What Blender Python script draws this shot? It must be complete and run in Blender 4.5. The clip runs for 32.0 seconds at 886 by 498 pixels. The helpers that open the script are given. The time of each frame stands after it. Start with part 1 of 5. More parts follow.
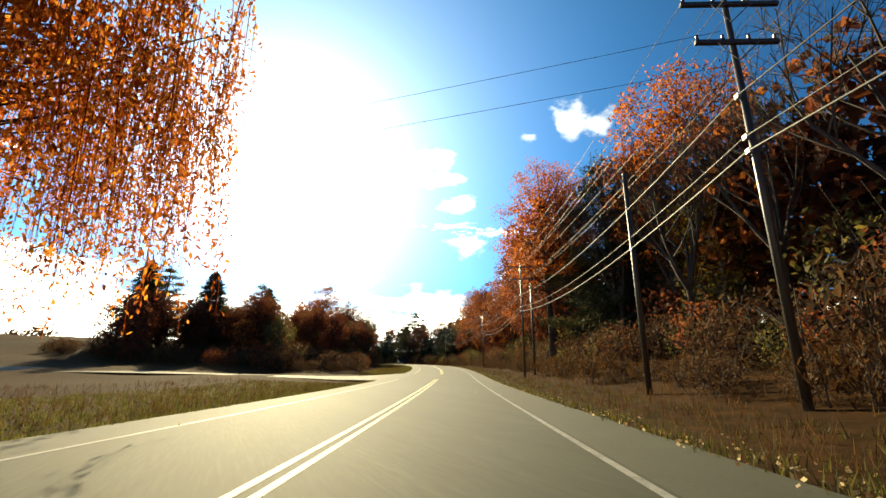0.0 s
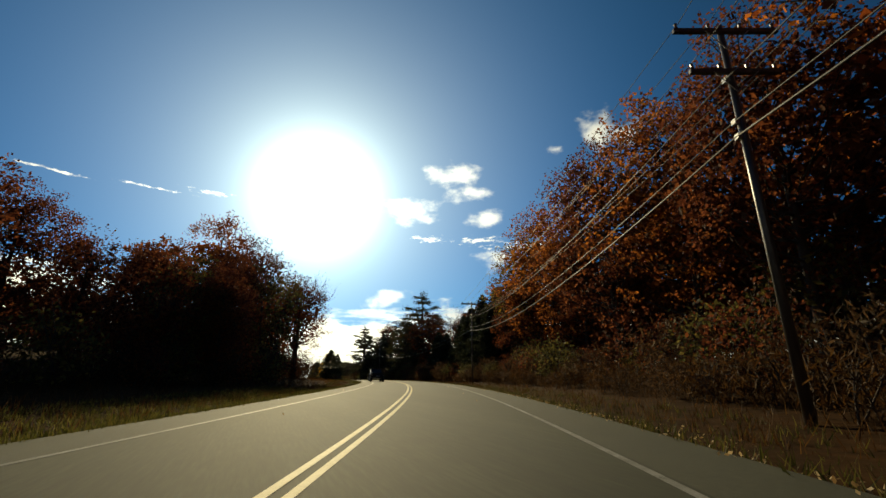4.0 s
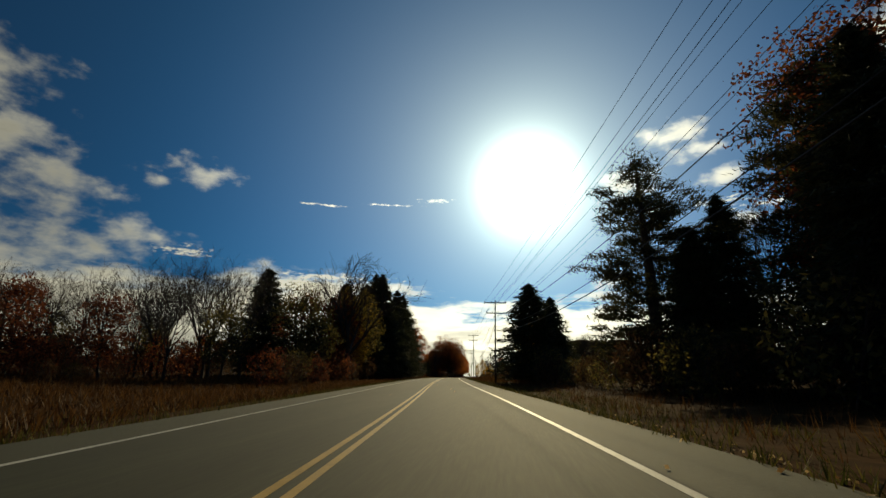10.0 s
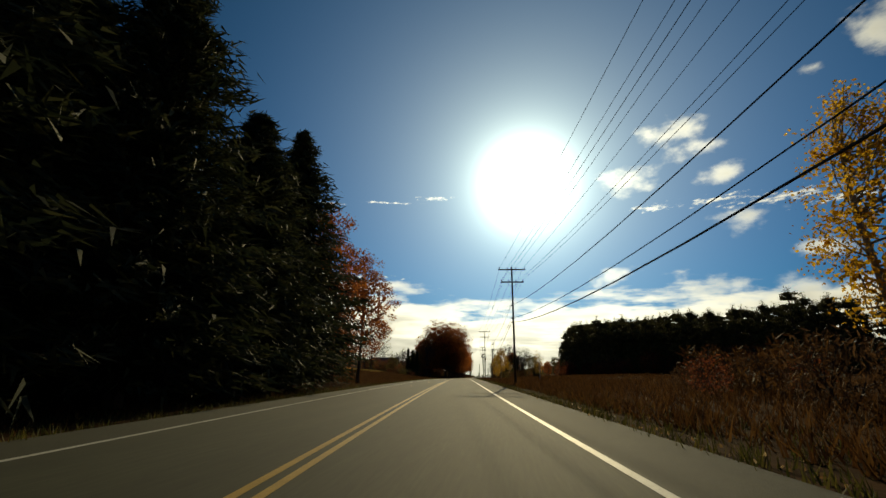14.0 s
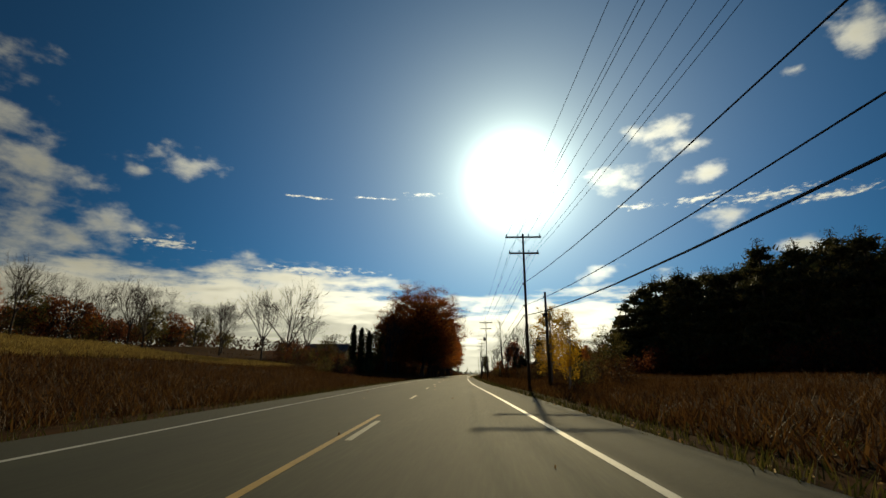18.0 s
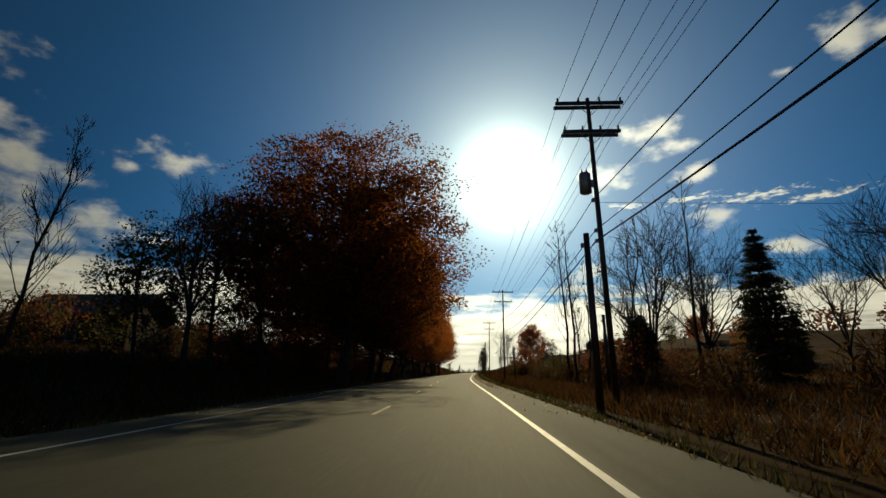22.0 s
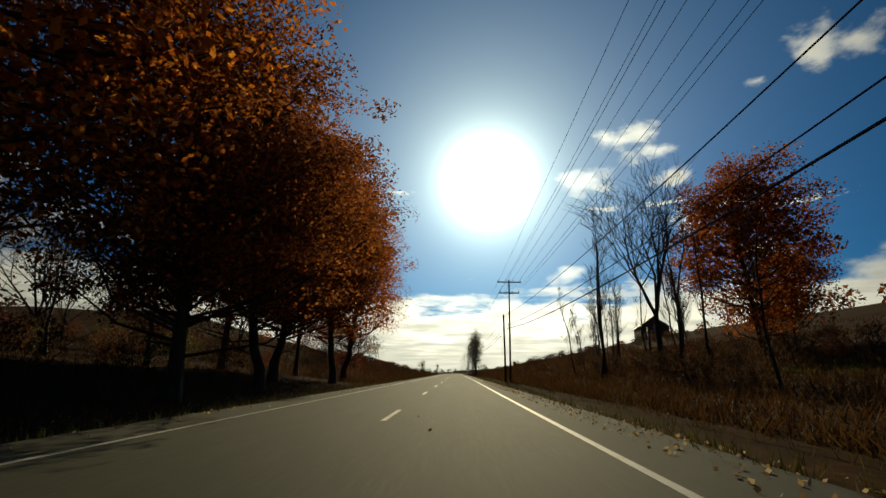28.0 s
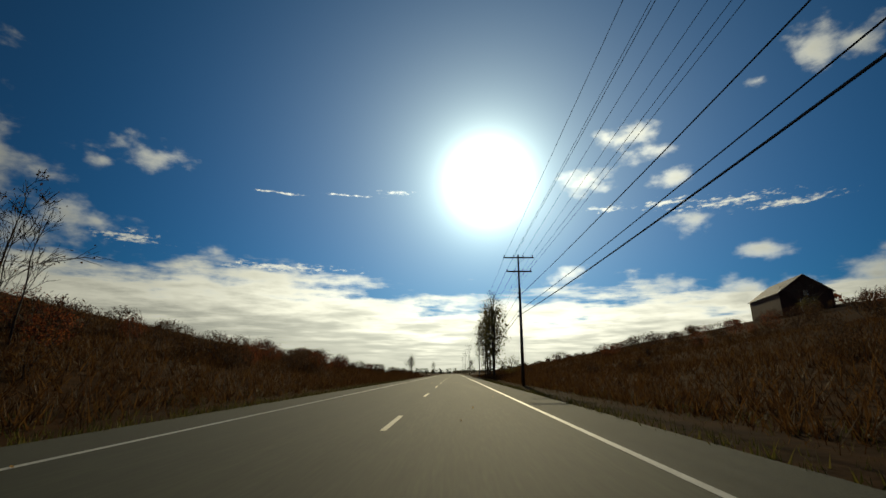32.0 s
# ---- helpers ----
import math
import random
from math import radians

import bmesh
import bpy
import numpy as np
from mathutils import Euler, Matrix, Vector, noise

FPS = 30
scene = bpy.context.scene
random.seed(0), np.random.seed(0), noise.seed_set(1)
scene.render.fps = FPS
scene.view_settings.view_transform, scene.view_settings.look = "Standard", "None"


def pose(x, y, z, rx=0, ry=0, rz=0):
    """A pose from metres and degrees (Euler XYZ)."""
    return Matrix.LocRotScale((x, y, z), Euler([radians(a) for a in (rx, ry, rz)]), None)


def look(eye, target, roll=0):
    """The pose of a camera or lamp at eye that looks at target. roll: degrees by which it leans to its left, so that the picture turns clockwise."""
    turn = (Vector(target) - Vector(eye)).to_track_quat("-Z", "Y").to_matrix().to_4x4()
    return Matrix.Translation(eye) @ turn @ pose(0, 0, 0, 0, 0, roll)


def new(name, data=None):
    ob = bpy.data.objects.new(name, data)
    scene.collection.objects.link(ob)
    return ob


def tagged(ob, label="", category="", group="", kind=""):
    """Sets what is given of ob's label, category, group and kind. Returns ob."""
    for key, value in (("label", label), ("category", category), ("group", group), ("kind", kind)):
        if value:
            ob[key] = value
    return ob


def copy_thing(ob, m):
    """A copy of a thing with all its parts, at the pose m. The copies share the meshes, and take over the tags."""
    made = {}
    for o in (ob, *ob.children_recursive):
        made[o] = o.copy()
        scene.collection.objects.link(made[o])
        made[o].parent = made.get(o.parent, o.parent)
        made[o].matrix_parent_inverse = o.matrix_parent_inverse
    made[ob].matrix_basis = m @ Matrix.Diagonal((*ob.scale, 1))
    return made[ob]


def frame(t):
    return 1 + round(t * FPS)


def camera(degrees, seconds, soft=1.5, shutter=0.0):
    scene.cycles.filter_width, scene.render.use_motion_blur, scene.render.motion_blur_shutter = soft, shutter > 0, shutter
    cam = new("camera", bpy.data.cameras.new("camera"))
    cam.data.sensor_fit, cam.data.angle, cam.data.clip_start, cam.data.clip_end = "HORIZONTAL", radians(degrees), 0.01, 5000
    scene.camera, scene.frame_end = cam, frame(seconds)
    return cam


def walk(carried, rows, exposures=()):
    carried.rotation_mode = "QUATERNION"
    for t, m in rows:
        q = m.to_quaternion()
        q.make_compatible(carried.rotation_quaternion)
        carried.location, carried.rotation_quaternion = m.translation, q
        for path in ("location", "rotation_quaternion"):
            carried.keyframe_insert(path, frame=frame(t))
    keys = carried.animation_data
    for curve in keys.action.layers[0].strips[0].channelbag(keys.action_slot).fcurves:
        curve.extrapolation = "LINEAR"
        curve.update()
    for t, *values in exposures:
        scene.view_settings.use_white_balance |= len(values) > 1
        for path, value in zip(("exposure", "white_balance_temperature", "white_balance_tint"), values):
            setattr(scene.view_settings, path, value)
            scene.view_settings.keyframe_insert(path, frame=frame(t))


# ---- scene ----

# ---- the drive: speed, bearing of the sun and grade along the way ----
SUN_AZ, SUN_EL = -4.33, 23.2


def curve_at(keys, t):
    """Smooth interpolation through (t, value) keys."""
    ks = np.array(keys, float)
    tt, vv = ks[:, 0], ks[:, 1]
    d = np.gradient(vv, tt)
    t = np.clip(np.asarray(t, float), tt[0], tt[-1])
    i = np.clip(np.searchsorted(tt, t, side="right") - 1, 0, len(tt) - 2)
    h = tt[i + 1] - tt[i]
    u = (t - tt[i]) / h
    return ((2 * u**3 - 3 * u**2 + 1) * vv[i] + (u**3 - 2 * u**2 + u) * h * d[i]
            + (-2 * u**3 + 3 * u**2) * vv[i + 1] + (u**3 - u**2) * h * d[i + 1])


SPEED = [(0, 21.0), (3, 22.0), (6, 22.6), (9, 22.6), (13, 21.8), (17, 21.7), (18, 21.8), (19, 22.6), (22, 23.6), (25, 24.4), (32, 24.4)]
SUNX = [(0, 507), (1, 509), (2, 509), (2.5, 514), (3, 527), (3.5, 541), (5.5, 632), (6, 655), (6.5, 685), (7, 722), (7.5, 766),
        (8, 810), (8.5, 849), (9, 885), (9.5, 915), (10, 937), (10.5, 946), (11, 949), (12, 947), (13, 944), (14, 934), (17, 919),
        (18, 912), (19, 906), (20, 901), (21, 900), (22, 898), (23, 896), (24, 888), (25, 875), (28, 865), (29, 861), (30, 862),
        (31, 866), (32, 865)]
GRADE = [(0, 0.8), (1, 1.2), (2, 1.8), (3.5, 2.6), (5.5, 2.2), (7, 2.1), (8, 2.1), (9, 1.3), (10, 0.9), (13, 0.7), (17, 0.3), (19, 0.0), (24, 0.0), (32, 0.0)]
EYE_H = 1.04
# distance of the driven line from the road's centre line
LANE_KEYS = [(0, 1.86), (1, 1.74), (2, 1.64), (3, 1.48), (4, 1.52), (6, 1.75), (7.5, 1.76), (9, 1.62), (10, 1.56), (11, 1.55), (12, 1.72), (13, 1.72), (14, 1.8), (17, 1.78), (19, 1.9), (20, 2.26),
             (21, 2.3), (22, 2.18), (23, 1.98), (24, 1.98), (25, 1.97), (28, 1.62), (30, 1.5), (31, 1.4), (32, 1.32)]
STEP = 0.05
T = np.arange(0, 32 + STEP / 2, STEP)
YAW = np.degrees(np.arctan((curve_at(SUNX, T) - 784) / 757.0)) + SUN_AZ
k = np.ones(9) / 9
YAW = np.convolve(np.pad(YAW, 4, mode="edge"), k, mode="valid")
HEAD = np.radians(YAW - 1.4)
SP, GR, LANE = curve_at(SPEED, T), curve_at(GRADE, T), curve_at(LANE_KEYS, T)
CX = np.concatenate([[0], np.cumsum(-np.sin(HEAD[:-1]) * SP[:-1] * STEP)])
CY = np.concatenate([[0], np.cumsum(np.cos(HEAD[:-1]) * SP[:-1] * STEP)])
CZ = np.concatenate([[0], np.cumsum(np.tan(np.radians(GR[:-1])) * SP[:-1] * STEP)])

cam = camera(88.0, 32.0, soft=1.5)
rows = []
for j in range(0, len(T), 10):
    rows.append((float(T[j]), pose(CX[j], CY[j], CZ[j] + EYE_H, 90 + 15.0 + GR[j], 0, YAW[j])))
walk(cam, rows, [(0.0, 1.3, 7800, 2), (0.4, 0.3, 7800, 2), (1.0, -0.15, 7800, 2), (3.0, -0.25, 7800, 2), (6.0, -0.42, 7900, 2), (8.0, -0.68, 7900, 2), (11.0, -0.74, 7900, 2),
                 (16.0, -0.84, 7900, 2), (25.0, -0.8, 7800, 2), (28.0, -0.82, 7500, 2), (30.0, -0.95, 7250, 2), (32.0, -0.95, 7250, 2)])

# ---- world, sun ----
sun_dir = Vector((math.sin(radians(-SUN_AZ)) * math.cos(radians(SUN_EL)), math.cos(radians(-SUN_AZ)) * math.cos(radians(SUN_EL)),
                  math.sin(radians(SUN_EL))))
sun = new("sun", bpy.data.lights.new("sun", "SUN"))
sun.data.energy, sun.data.angle, sun.data.color = 4.6, radians(0.53), (1.0, 0.85, 0.56)
sun.matrix_world = look((0, 0, 60), Vector((0, 0, 60)) - sun_dir)

world = bpy.data.worlds.new("sky")
scene.world = world
world.use_nodes = True
wn, wl = world.node_tree.nodes, world.node_tree.links
wn.clear()


def wnode(kind, **kw):
    n = wn.new(kind)
    for key, value in kw.items():
        n.inputs[key].default_value = value
    return n


def wmath(op, a, b=None, c=None, clamp=False):
    n = wn.new("ShaderNodeMath")
    n.operation, n.use_clamp = op, clamp
    for i, v in enumerate((a, b, c)):
        if v is None:
            continue
        if isinstance(v, (int, float)):
            n.inputs[i].default_value = v
        else:
            wl.new(v, n.inputs[i])
    return n.outputs[0]


def wramp(v, lo, hi, a=0.0, b=1.0):
    n = wn.new("ShaderNodeMapRange")
    n.interpolation_type = "SMOOTHSTEP"
    wl.new(v, n.inputs[0])
    for i, x in enumerate((lo, hi, a, b)):
        if isinstance(x, (int, float)):
            n.inputs[i + 1].default_value = x
        else:
            wl.new(x, n.inputs[i + 1])
    return n.outputs[0]


sky = wn.new("ShaderNodeTexSky")
sky.sky_type, sky.sun_disc = "NISHITA", False
sky.sun_elevation, sky.sun_rotation = radians(SUN_EL), radians(-SUN_AZ)
sky.altitude, sky.air_density, sky.dust_density, sky.ozone_density = 300, 1.0, 0.2, 4.0
coord = wn.new("ShaderNodeTexCoord").outputs["Generated"]
sep = wn.new("ShaderNodeSeparateXYZ")
wl.new(coord, sep.inputs[0])
# bearing and height of the view over the horizon, in degrees
bearing = wmath("MULTIPLY", wmath("ARCTAN2", sep.outputs[0], sep.outputs[1]), 57.2958)
height = wmath("MULTIPLY", wmath("ARCSINE", sep.outputs[2]), 57.2958)
sky_xy = wn.new("ShaderNodeCombineXYZ")
wl.new(bearing, sky_xy.inputs[0])
wl.new(height, sky_xy.inputs[1])
# billows: two sizes of cloud relief
squash = wn.new("ShaderNodeVectorMath")
squash.operation = "MULTIPLY"
wl.new(sky_xy.outputs[0], squash.inputs[0])
squash.inputs[1].default_value = (0.27, 0.46, 1)
billow = wnode("ShaderNodeTexNoise", Scale=1.0, Detail=7.0, Roughness=0.54)
wl.new(squash.outputs[0], billow.inputs["Vector"])
streaky = wn.new("ShaderNodeVectorMath")
streaky.operation = "MULTIPLY"
wl.new(sky_xy.outputs[0], streaky.inputs[0])
streaky.inputs[1].default_value = (0.9, 2.6, 1)
wisp = wnode("ShaderNodeTexNoise", Scale=1.0, Detail=6.0, Roughness=0.62)
wl.new(streaky.outputs[0], wisp.inputs["Vector"])
relief = wmath("SUBTRACT", billow.outputs[0], 0.5)
wisps = wmath("SUBTRACT", wisp.outputs[0], 0.5)
# low layer of cloud seen flat on: its ripples draw together towards the horizon
far_z = wmath("ADD", wmath("MAXIMUM", sep.outputs[2], 0.0), 0.045)
plane = wn.new("ShaderNodeCombineXYZ")
wl.new(wmath("DIVIDE", sep.outputs[0], far_z), plane.inputs[0])
wl.new(wmath("DIVIDE", sep.outputs[1], far_z), plane.inputs[1])
layer = wnode("ShaderNodeTexNoise", Scale=0.95, Detail=8.0, Roughness=0.6)
wl.new(plane.outputs[0], layer.inputs["Vector"])
rim = wramp(bearing, -14, -8, 11.6, 9.3)
bank = wmath("ADD", wmath("MULTIPLY", wmath("SUBTRACT", rim, height), 0.22), wmath("ADD", wmath("MULTIPLY", wmath("SUBTRACT", layer.outputs[0], 0.5), 3.2), wmath("MULTIPLY", relief, 1.0)))
# single fair-weather clouds: bearing, height, half width and half height in degrees
PUFFS = [(-37.0, 22.2, 3.9, 1.5), (-40.8, 20.6, 1.3, 0.8), (-50, 19.2, 5.2, 3.2), (-54, 21.5, 4.5, 3.0), (-48.4, 16.4, 3.4, 2.0), (-43.4, 14.2, 4.2, 2.2), (-46.5, 12.4, 5.5, 2.2), (-40, 14.6, 3.4, 1.2),
         (-52, 11.5, 7.0, 3.0), (-56, 27, 5, 3), (-28.9, 13.1, 1.2, 1.0),
         (21.9, 26.6, 3.4, 1.5), (24.2, 24.4, 2.9, 1.5), (16.6, 22.2, 3.6, 1.7), (26.6, 21.5, 2.0, 1.2), (28.0, 16.3, 2.9, 1.2), (34.0, 12.4, 2.6, 1.0), (13.2, 11.4, 2.6, 1.1),
         (23.8, 9.0, 4.2, 1.6), (31.8, 8.2, 3.2, 1.9), (37.6, 7.6, 3.8, 2.0), (42.5, 8.6, 3.4, 1.8), (41.4, 30.5, 2.6, 2.3), (45.5, 29.4, 2.4, 1.5), (36.6, 29.0, 1.2, 0.6), (47, 11, 3.5, 1.4)]
# thin streaks of high ice cloud
STREAKS = [(25.5, 18.6, 3.6, 0.5), (31.5, 17.7, 5.6, 0.6), (37.2, 16.6, 4.0, 0.5), (-22.7, 20.7, 3.4, 0.17), (-14.5, 21.2, 3.6, 0.16), (-7.8, 21.8, 2.6, 0.32), (-37.6, 13.6, 3.4, 0.75), (-22, 11.9, 8.5, 0.7),
           (18.8, 18.8, 2.4, 0.5)]


def cloud_field(kinds, ragged, amount):
    """The strongest of several clouds, its outline frayed by the relief."""
    best = None
    for u, v, w, h in kinds:
        n = wn.new("ShaderNodeVectorMath")
        n.operation = "SUBTRACT"
        wl.new(sky_xy.outputs[0], n.inputs[0])
        n.inputs[1].default_value = (u, v, 0)
        m = wn.new("ShaderNodeVectorMath")
        m.operation = "MULTIPLY"
        wl.new(n.outputs[0], m.inputs[0])
        m.inputs[1].default_value = (1 / w, 1 / h, 0)
        q = wn.new("ShaderNodeVectorMath")
        q.operation = "LENGTH"
        wl.new(m.outputs[0], q.inputs[0])
        best = q.outputs["Value"] if best is None else wmath("MINIMUM", best, q.outputs["Value"])
    return wmath("ADD", wmath("SUBTRACT", 0.95, best), wmath("MULTIPLY", ragged, amount))


puff = cloud_field(PUFFS, relief, 3.7)
streak = cloud_field(STREAKS, wisps, 4.6)
body = wmath("MAXIMUM", bank, puff)
cover = wmath("MAXIMUM", wmath("MAXIMUM", wramp(bank, -0.15, 0.6, 0.0, 0.97), wramp(puff, -0.2, 1.5, 0.0, 0.9)), wramp(streak, 0.05, 1.3, 0.0, 0.85))
# the sun stands behind the clouds: thin rims are bright, thick hearts grey
shade = wmath("MULTIPLY", wramp(body, 0.35, 1.7, 0.86, 0.54), wramp(layer.outputs[0], 0.35, 0.66, 1.12, 0.80))
# angle to the sun
dot = wn.new("ShaderNodeVectorMath")
dot.operation = "DOT_PRODUCT"
wl.new(coord, dot.inputs[0])
dot.inputs[1].default_value = sun_dir
ang = wmath("MULTIPLY", wmath("ARCCOSINE", wmath("MINIMUM", dot.outputs["Value"], 0.999999)), 57.2958)
cloud_lum = wmath("MULTIPLY", shade, wramp(ang, 52, 8, 0.62, 2.1))
cloud_col = wn.new("ShaderNodeMixRGB")
cloud_col.blend_type = "MULTIPLY"
cloud_col.inputs[0].default_value = 1.0
cloud_col.inputs[1].default_value = (14.5, 14.1, 12.6, 1)
wl.new(cloud_lum, cloud_col.inputs[2])
mixc = wn.new("ShaderNodeMixRGB")
wl.new(cover, mixc.inputs[0])
tint = wn.new("ShaderNodeMixRGB")
tint.blend_type = "MULTIPLY"
tint.inputs[0].default_value = 1.0
wl.new(sky.outputs[0], tint.inputs[1])
tint.inputs[2].default_value = (0.05, 0.44, 0.84, 1)
dim = wn.new("ShaderNodeMixRGB")
dim.blend_type = "MULTIPLY"
dim.inputs[0].default_value = 1.0
wl.new(tint.outputs[0], dim.inputs[1])
wl.new(wramp(ang, 14, 58, 1.1, 0.50), dim.inputs[2])
wl.new(dim.outputs[0], mixc.inputs[1])
wl.new(cloud_col.outputs[0], mixc.inputs[2])
# bright aureole of the low sun
aureole = wmath("ADD", wmath("DIVIDE", 560.0, wmath("POWER", wmath("MAXIMUM", ang, 1.2), 1.94)), wmath("MULTIPLY", 4.8, wmath("EXPONENT", wmath("MULTIPLY", ang, -1 / 13))))
glow = wn.new("ShaderNodeMixRGB")
glow.blend_type = "ADD"
glow.inputs[0].default_value = 1.0
wl.new(mixc.outputs[0], glow.inputs[1])
aureole_col = wn.new("ShaderNodeMixRGB")
aureole_col.blend_type = "MULTIPLY"
aureole_col.inputs[0].default_value = 1.0
# the scattered light turns bluer away from the sun
scatter = wn.new("ShaderNodeMixRGB")
scatter.inputs[1].default_value = (0.84, 1.0, 0.96, 1)
scatter.inputs[2].default_value = (0.26, 0.66, 0.80, 1)
wl.new(wramp(ang, 12, 45, 0.0, 1.0), scatter.inputs[0])
wl.new(scatter.outputs[0], aureole_col.inputs[1])
wl.new(aureole, aureole_col.inputs[2])
wl.new(aureole_col.outputs[0], glow.inputs[2])
bg = wnode("ShaderNodeBackground", Strength=0.1)
wl.new(glow.outputs[0], bg.inputs[0])
wout = wn.new("ShaderNodeOutputWorld")
wl.new(bg.outputs[0], wout.inputs[0])

# ---- materials ----


def material(name, stops, scale=1.0, detail=6.0, rough=0.85, bump=0.0, bump_scale=8.0, fleck=0.0, island=0.0, translucent=0.0, spec=0.3,
             coords="Object", stretch=(1, 1, 1)):
    """Procedural surface: a noise ramp over two scales, fine relief, and where asked a random tone for each leaf or piece."""
    m = bpy.data.materials.new(name)
    m.use_nodes = True
    nt = m.node_tree
    n, l = nt.nodes, nt.links
    b = n["Principled BSDF"]
    tc = n.new("ShaderNodeTexCoord")
    mp = n.new("ShaderNodeMapping")
    mp.inputs["Scale"].default_value = stretch
    l.new(tc.outputs[coords], mp.inputs[0])
    no = n.new("ShaderNodeTexNoise")
    no.inputs["Scale"].default_value, no.inputs["Detail"].default_value = scale, detail
    no.inputs["Roughness"].default_value = 0.65
    l.new(mp.outputs[0], no.inputs["Vector"])
    fac = no.outputs[0]
    if fleck:
        n2 = n.new("ShaderNodeTexNoise")
        n2.inputs["Scale"].default_value, n2.inputs["Detail"].default_value = scale * 23, 3
        l.new(mp.outputs[0], n2.inputs["Vector"])
        mx = n.new("ShaderNodeMix")
        mx.inputs[0].default_value = fleck
        l.new(fac, mx.inputs[2])
        l.new(n2.outputs[0], mx.inputs[3])
        fac = mx.outputs[0]
    if island:
        ge = n.new("ShaderNodeNewGeometry")
        mx = n.new("ShaderNodeMix")
        mx.inputs[0].default_value = island
        l.new(fac, mx.inputs[2])
        l.new(ge.outputs["Random Per Island"], mx.inputs[3])
        fac = mx.outputs[0]
    ra = n.new("ShaderNodeValToRGB")
    while len(ra.color_ramp.elements) < len(stops):
        ra.color_ramp.elements.new(0.5)
    for e, (p, c) in zip(ra.color_ramp.elements, stops):
        e.position, e.color = p, (*c, 1)
    l.new(fac, ra.inputs[0])
    l.new(ra.outputs[0], b.inputs["Base Color"])
    b.inputs["Roughness"].default_value = rough
    b.inputs["Specular IOR Level"].default_value = spec
    if bump:
        bn = n.new("ShaderNodeTexNoise")
        bn.inputs["Scale"].default_value, bn.inputs["Detail"].default_value = bump_scale, 5
        l.new(mp.outputs[0], bn.inputs["Vector"])
        bu = n.new("ShaderNodeBump")
        bu.inputs["Strength"].default_value, bu.inputs["Distance"].default_value = bump, 0.05
        l.new(bn.outputs[0], bu.inputs["Height"])
        l.new(bu.outputs[0], b.inputs["Normal"])
    if translucent:
        tr = n.new("ShaderNodeBsdfTranslucent")
        l.new(ra.outputs[0], tr.inputs[0])
        ms = n.new("ShaderNodeMixShader")
        ms.inputs[0].default_value = translucent
        l.new(b.outputs[0], ms.inputs[1])
        l.new(tr.outputs[0], ms.inputs[2])
        l.new(ms.outputs[0], n["Material Output"].inputs[0])
    return m


def leafy(name, a, b, c, through_=0.5):
    return material(name, [(0.2, a), (0.5, b), (0.8, c)], scale=0.25, island=0.7, rough=0.7, translucent=through_, spec=0.15)


M_OAK = leafy("oak_leaves", (0.10, 0.034, 0.016), (0.25, 0.07, 0.022), (0.44, 0.15, 0.03), 0.74)
M_ORANGE = leafy("orange_leaves", (0.24, 0.055, 0.015), (0.48, 0.125, 0.02), (0.66, 0.25, 0.035), 0.74)
M_RED = leafy("red_orange_leaves", (0.16, 0.038, 0.013), (0.36, 0.09, 0.02), (0.52, 0.17, 0.03), 0.74)
M_RUST = leafy("russet_leaves", (0.06, 0.019, 0.013), (0.135, 0.038, 0.019), (0.235, 0.075, 0.027), 0.6)
M_YELLOW = leafy("yellow_leaves", (0.34, 0.17, 0.02), (0.58, 0.33, 0.03), (0.74, 0.47, 0.05), 0.62)
M_GOLD = leafy("gold_leaves", (0.06, 0.045, 0.015), (0.15, 0.105, 0.024), (0.30, 0.21, 0.038), 0.55)
M_OLIVE = leafy("olive_leaves", (0.05, 0.05, 0.02), (0.10, 0.09, 0.03), (0.2, 0.15, 0.04))
M_SPRUCE = leafy("spruce_needles", (0.018, 0.026, 0.014), (0.036, 0.044, 0.021), (0.066, 0.068, 0.03), 0.22)
M_PINE = leafy("pine_needles", (0.03, 0.038, 0.018), (0.06, 0.06, 0.026), (0.11, 0.092, 0.036), 0.3)
M_BROWN = leafy("brown_brush", (0.028, 0.016, 0.01), (0.06, 0.032, 0.017), (0.11, 0.06, 0.028))
M_LITTER = leafy("fallen_leaves", (0.14, 0.08, 0.035), (0.34, 0.22, 0.10), (0.58, 0.45, 0.27))
M_GRASS = leafy("verge_grass", (0.030, 0.035, 0.008), (0.068, 0.066, 0.016), (0.14, 0.115, 0.03), 0.4)
M_WEED = leafy("dry_weeds", (0.035, 0.015, 0.006), (0.075, 0.033, 0.011), (0.14, 0.07, 0.022), 0.4)
# golden tone puts the sunlight on the upper field into the grass colour
M_SUNLIT = leafy("sunlit_grass_tone", (0.15, 0.10, 0.03), (0.27, 0.19, 0.055), (0.40, 0.29, 0.09), 0.45)
M_LAWN = leafy("mown_grass", (0.05, 0.055, 0.012), (0.10, 0.095, 0.022), (0.17, 0.14, 0.04))
M_BARK = material("bark", [(0.3, (0.022, 0.016, 0.013)), (0.7, (0.068, 0.052, 0.04))], scale=3, bump=0.6, bump_scale=6, stretch=(2, 2, 0.4))
M_BIRCH = material("pale_bark", [(0.3, (0.10, 0.085, 0.07)), (0.55, (0.30, 0.27, 0.23)), (0.8, (0.45, 0.42, 0.37))], scale=2, bump=0.3, stretch=(0.6, 0.6, 3))
M_TWIG = material("twigs", [(0.3, (0.028, 0.02, 0.017)), (0.7, (0.075, 0.055, 0.044))], scale=2)
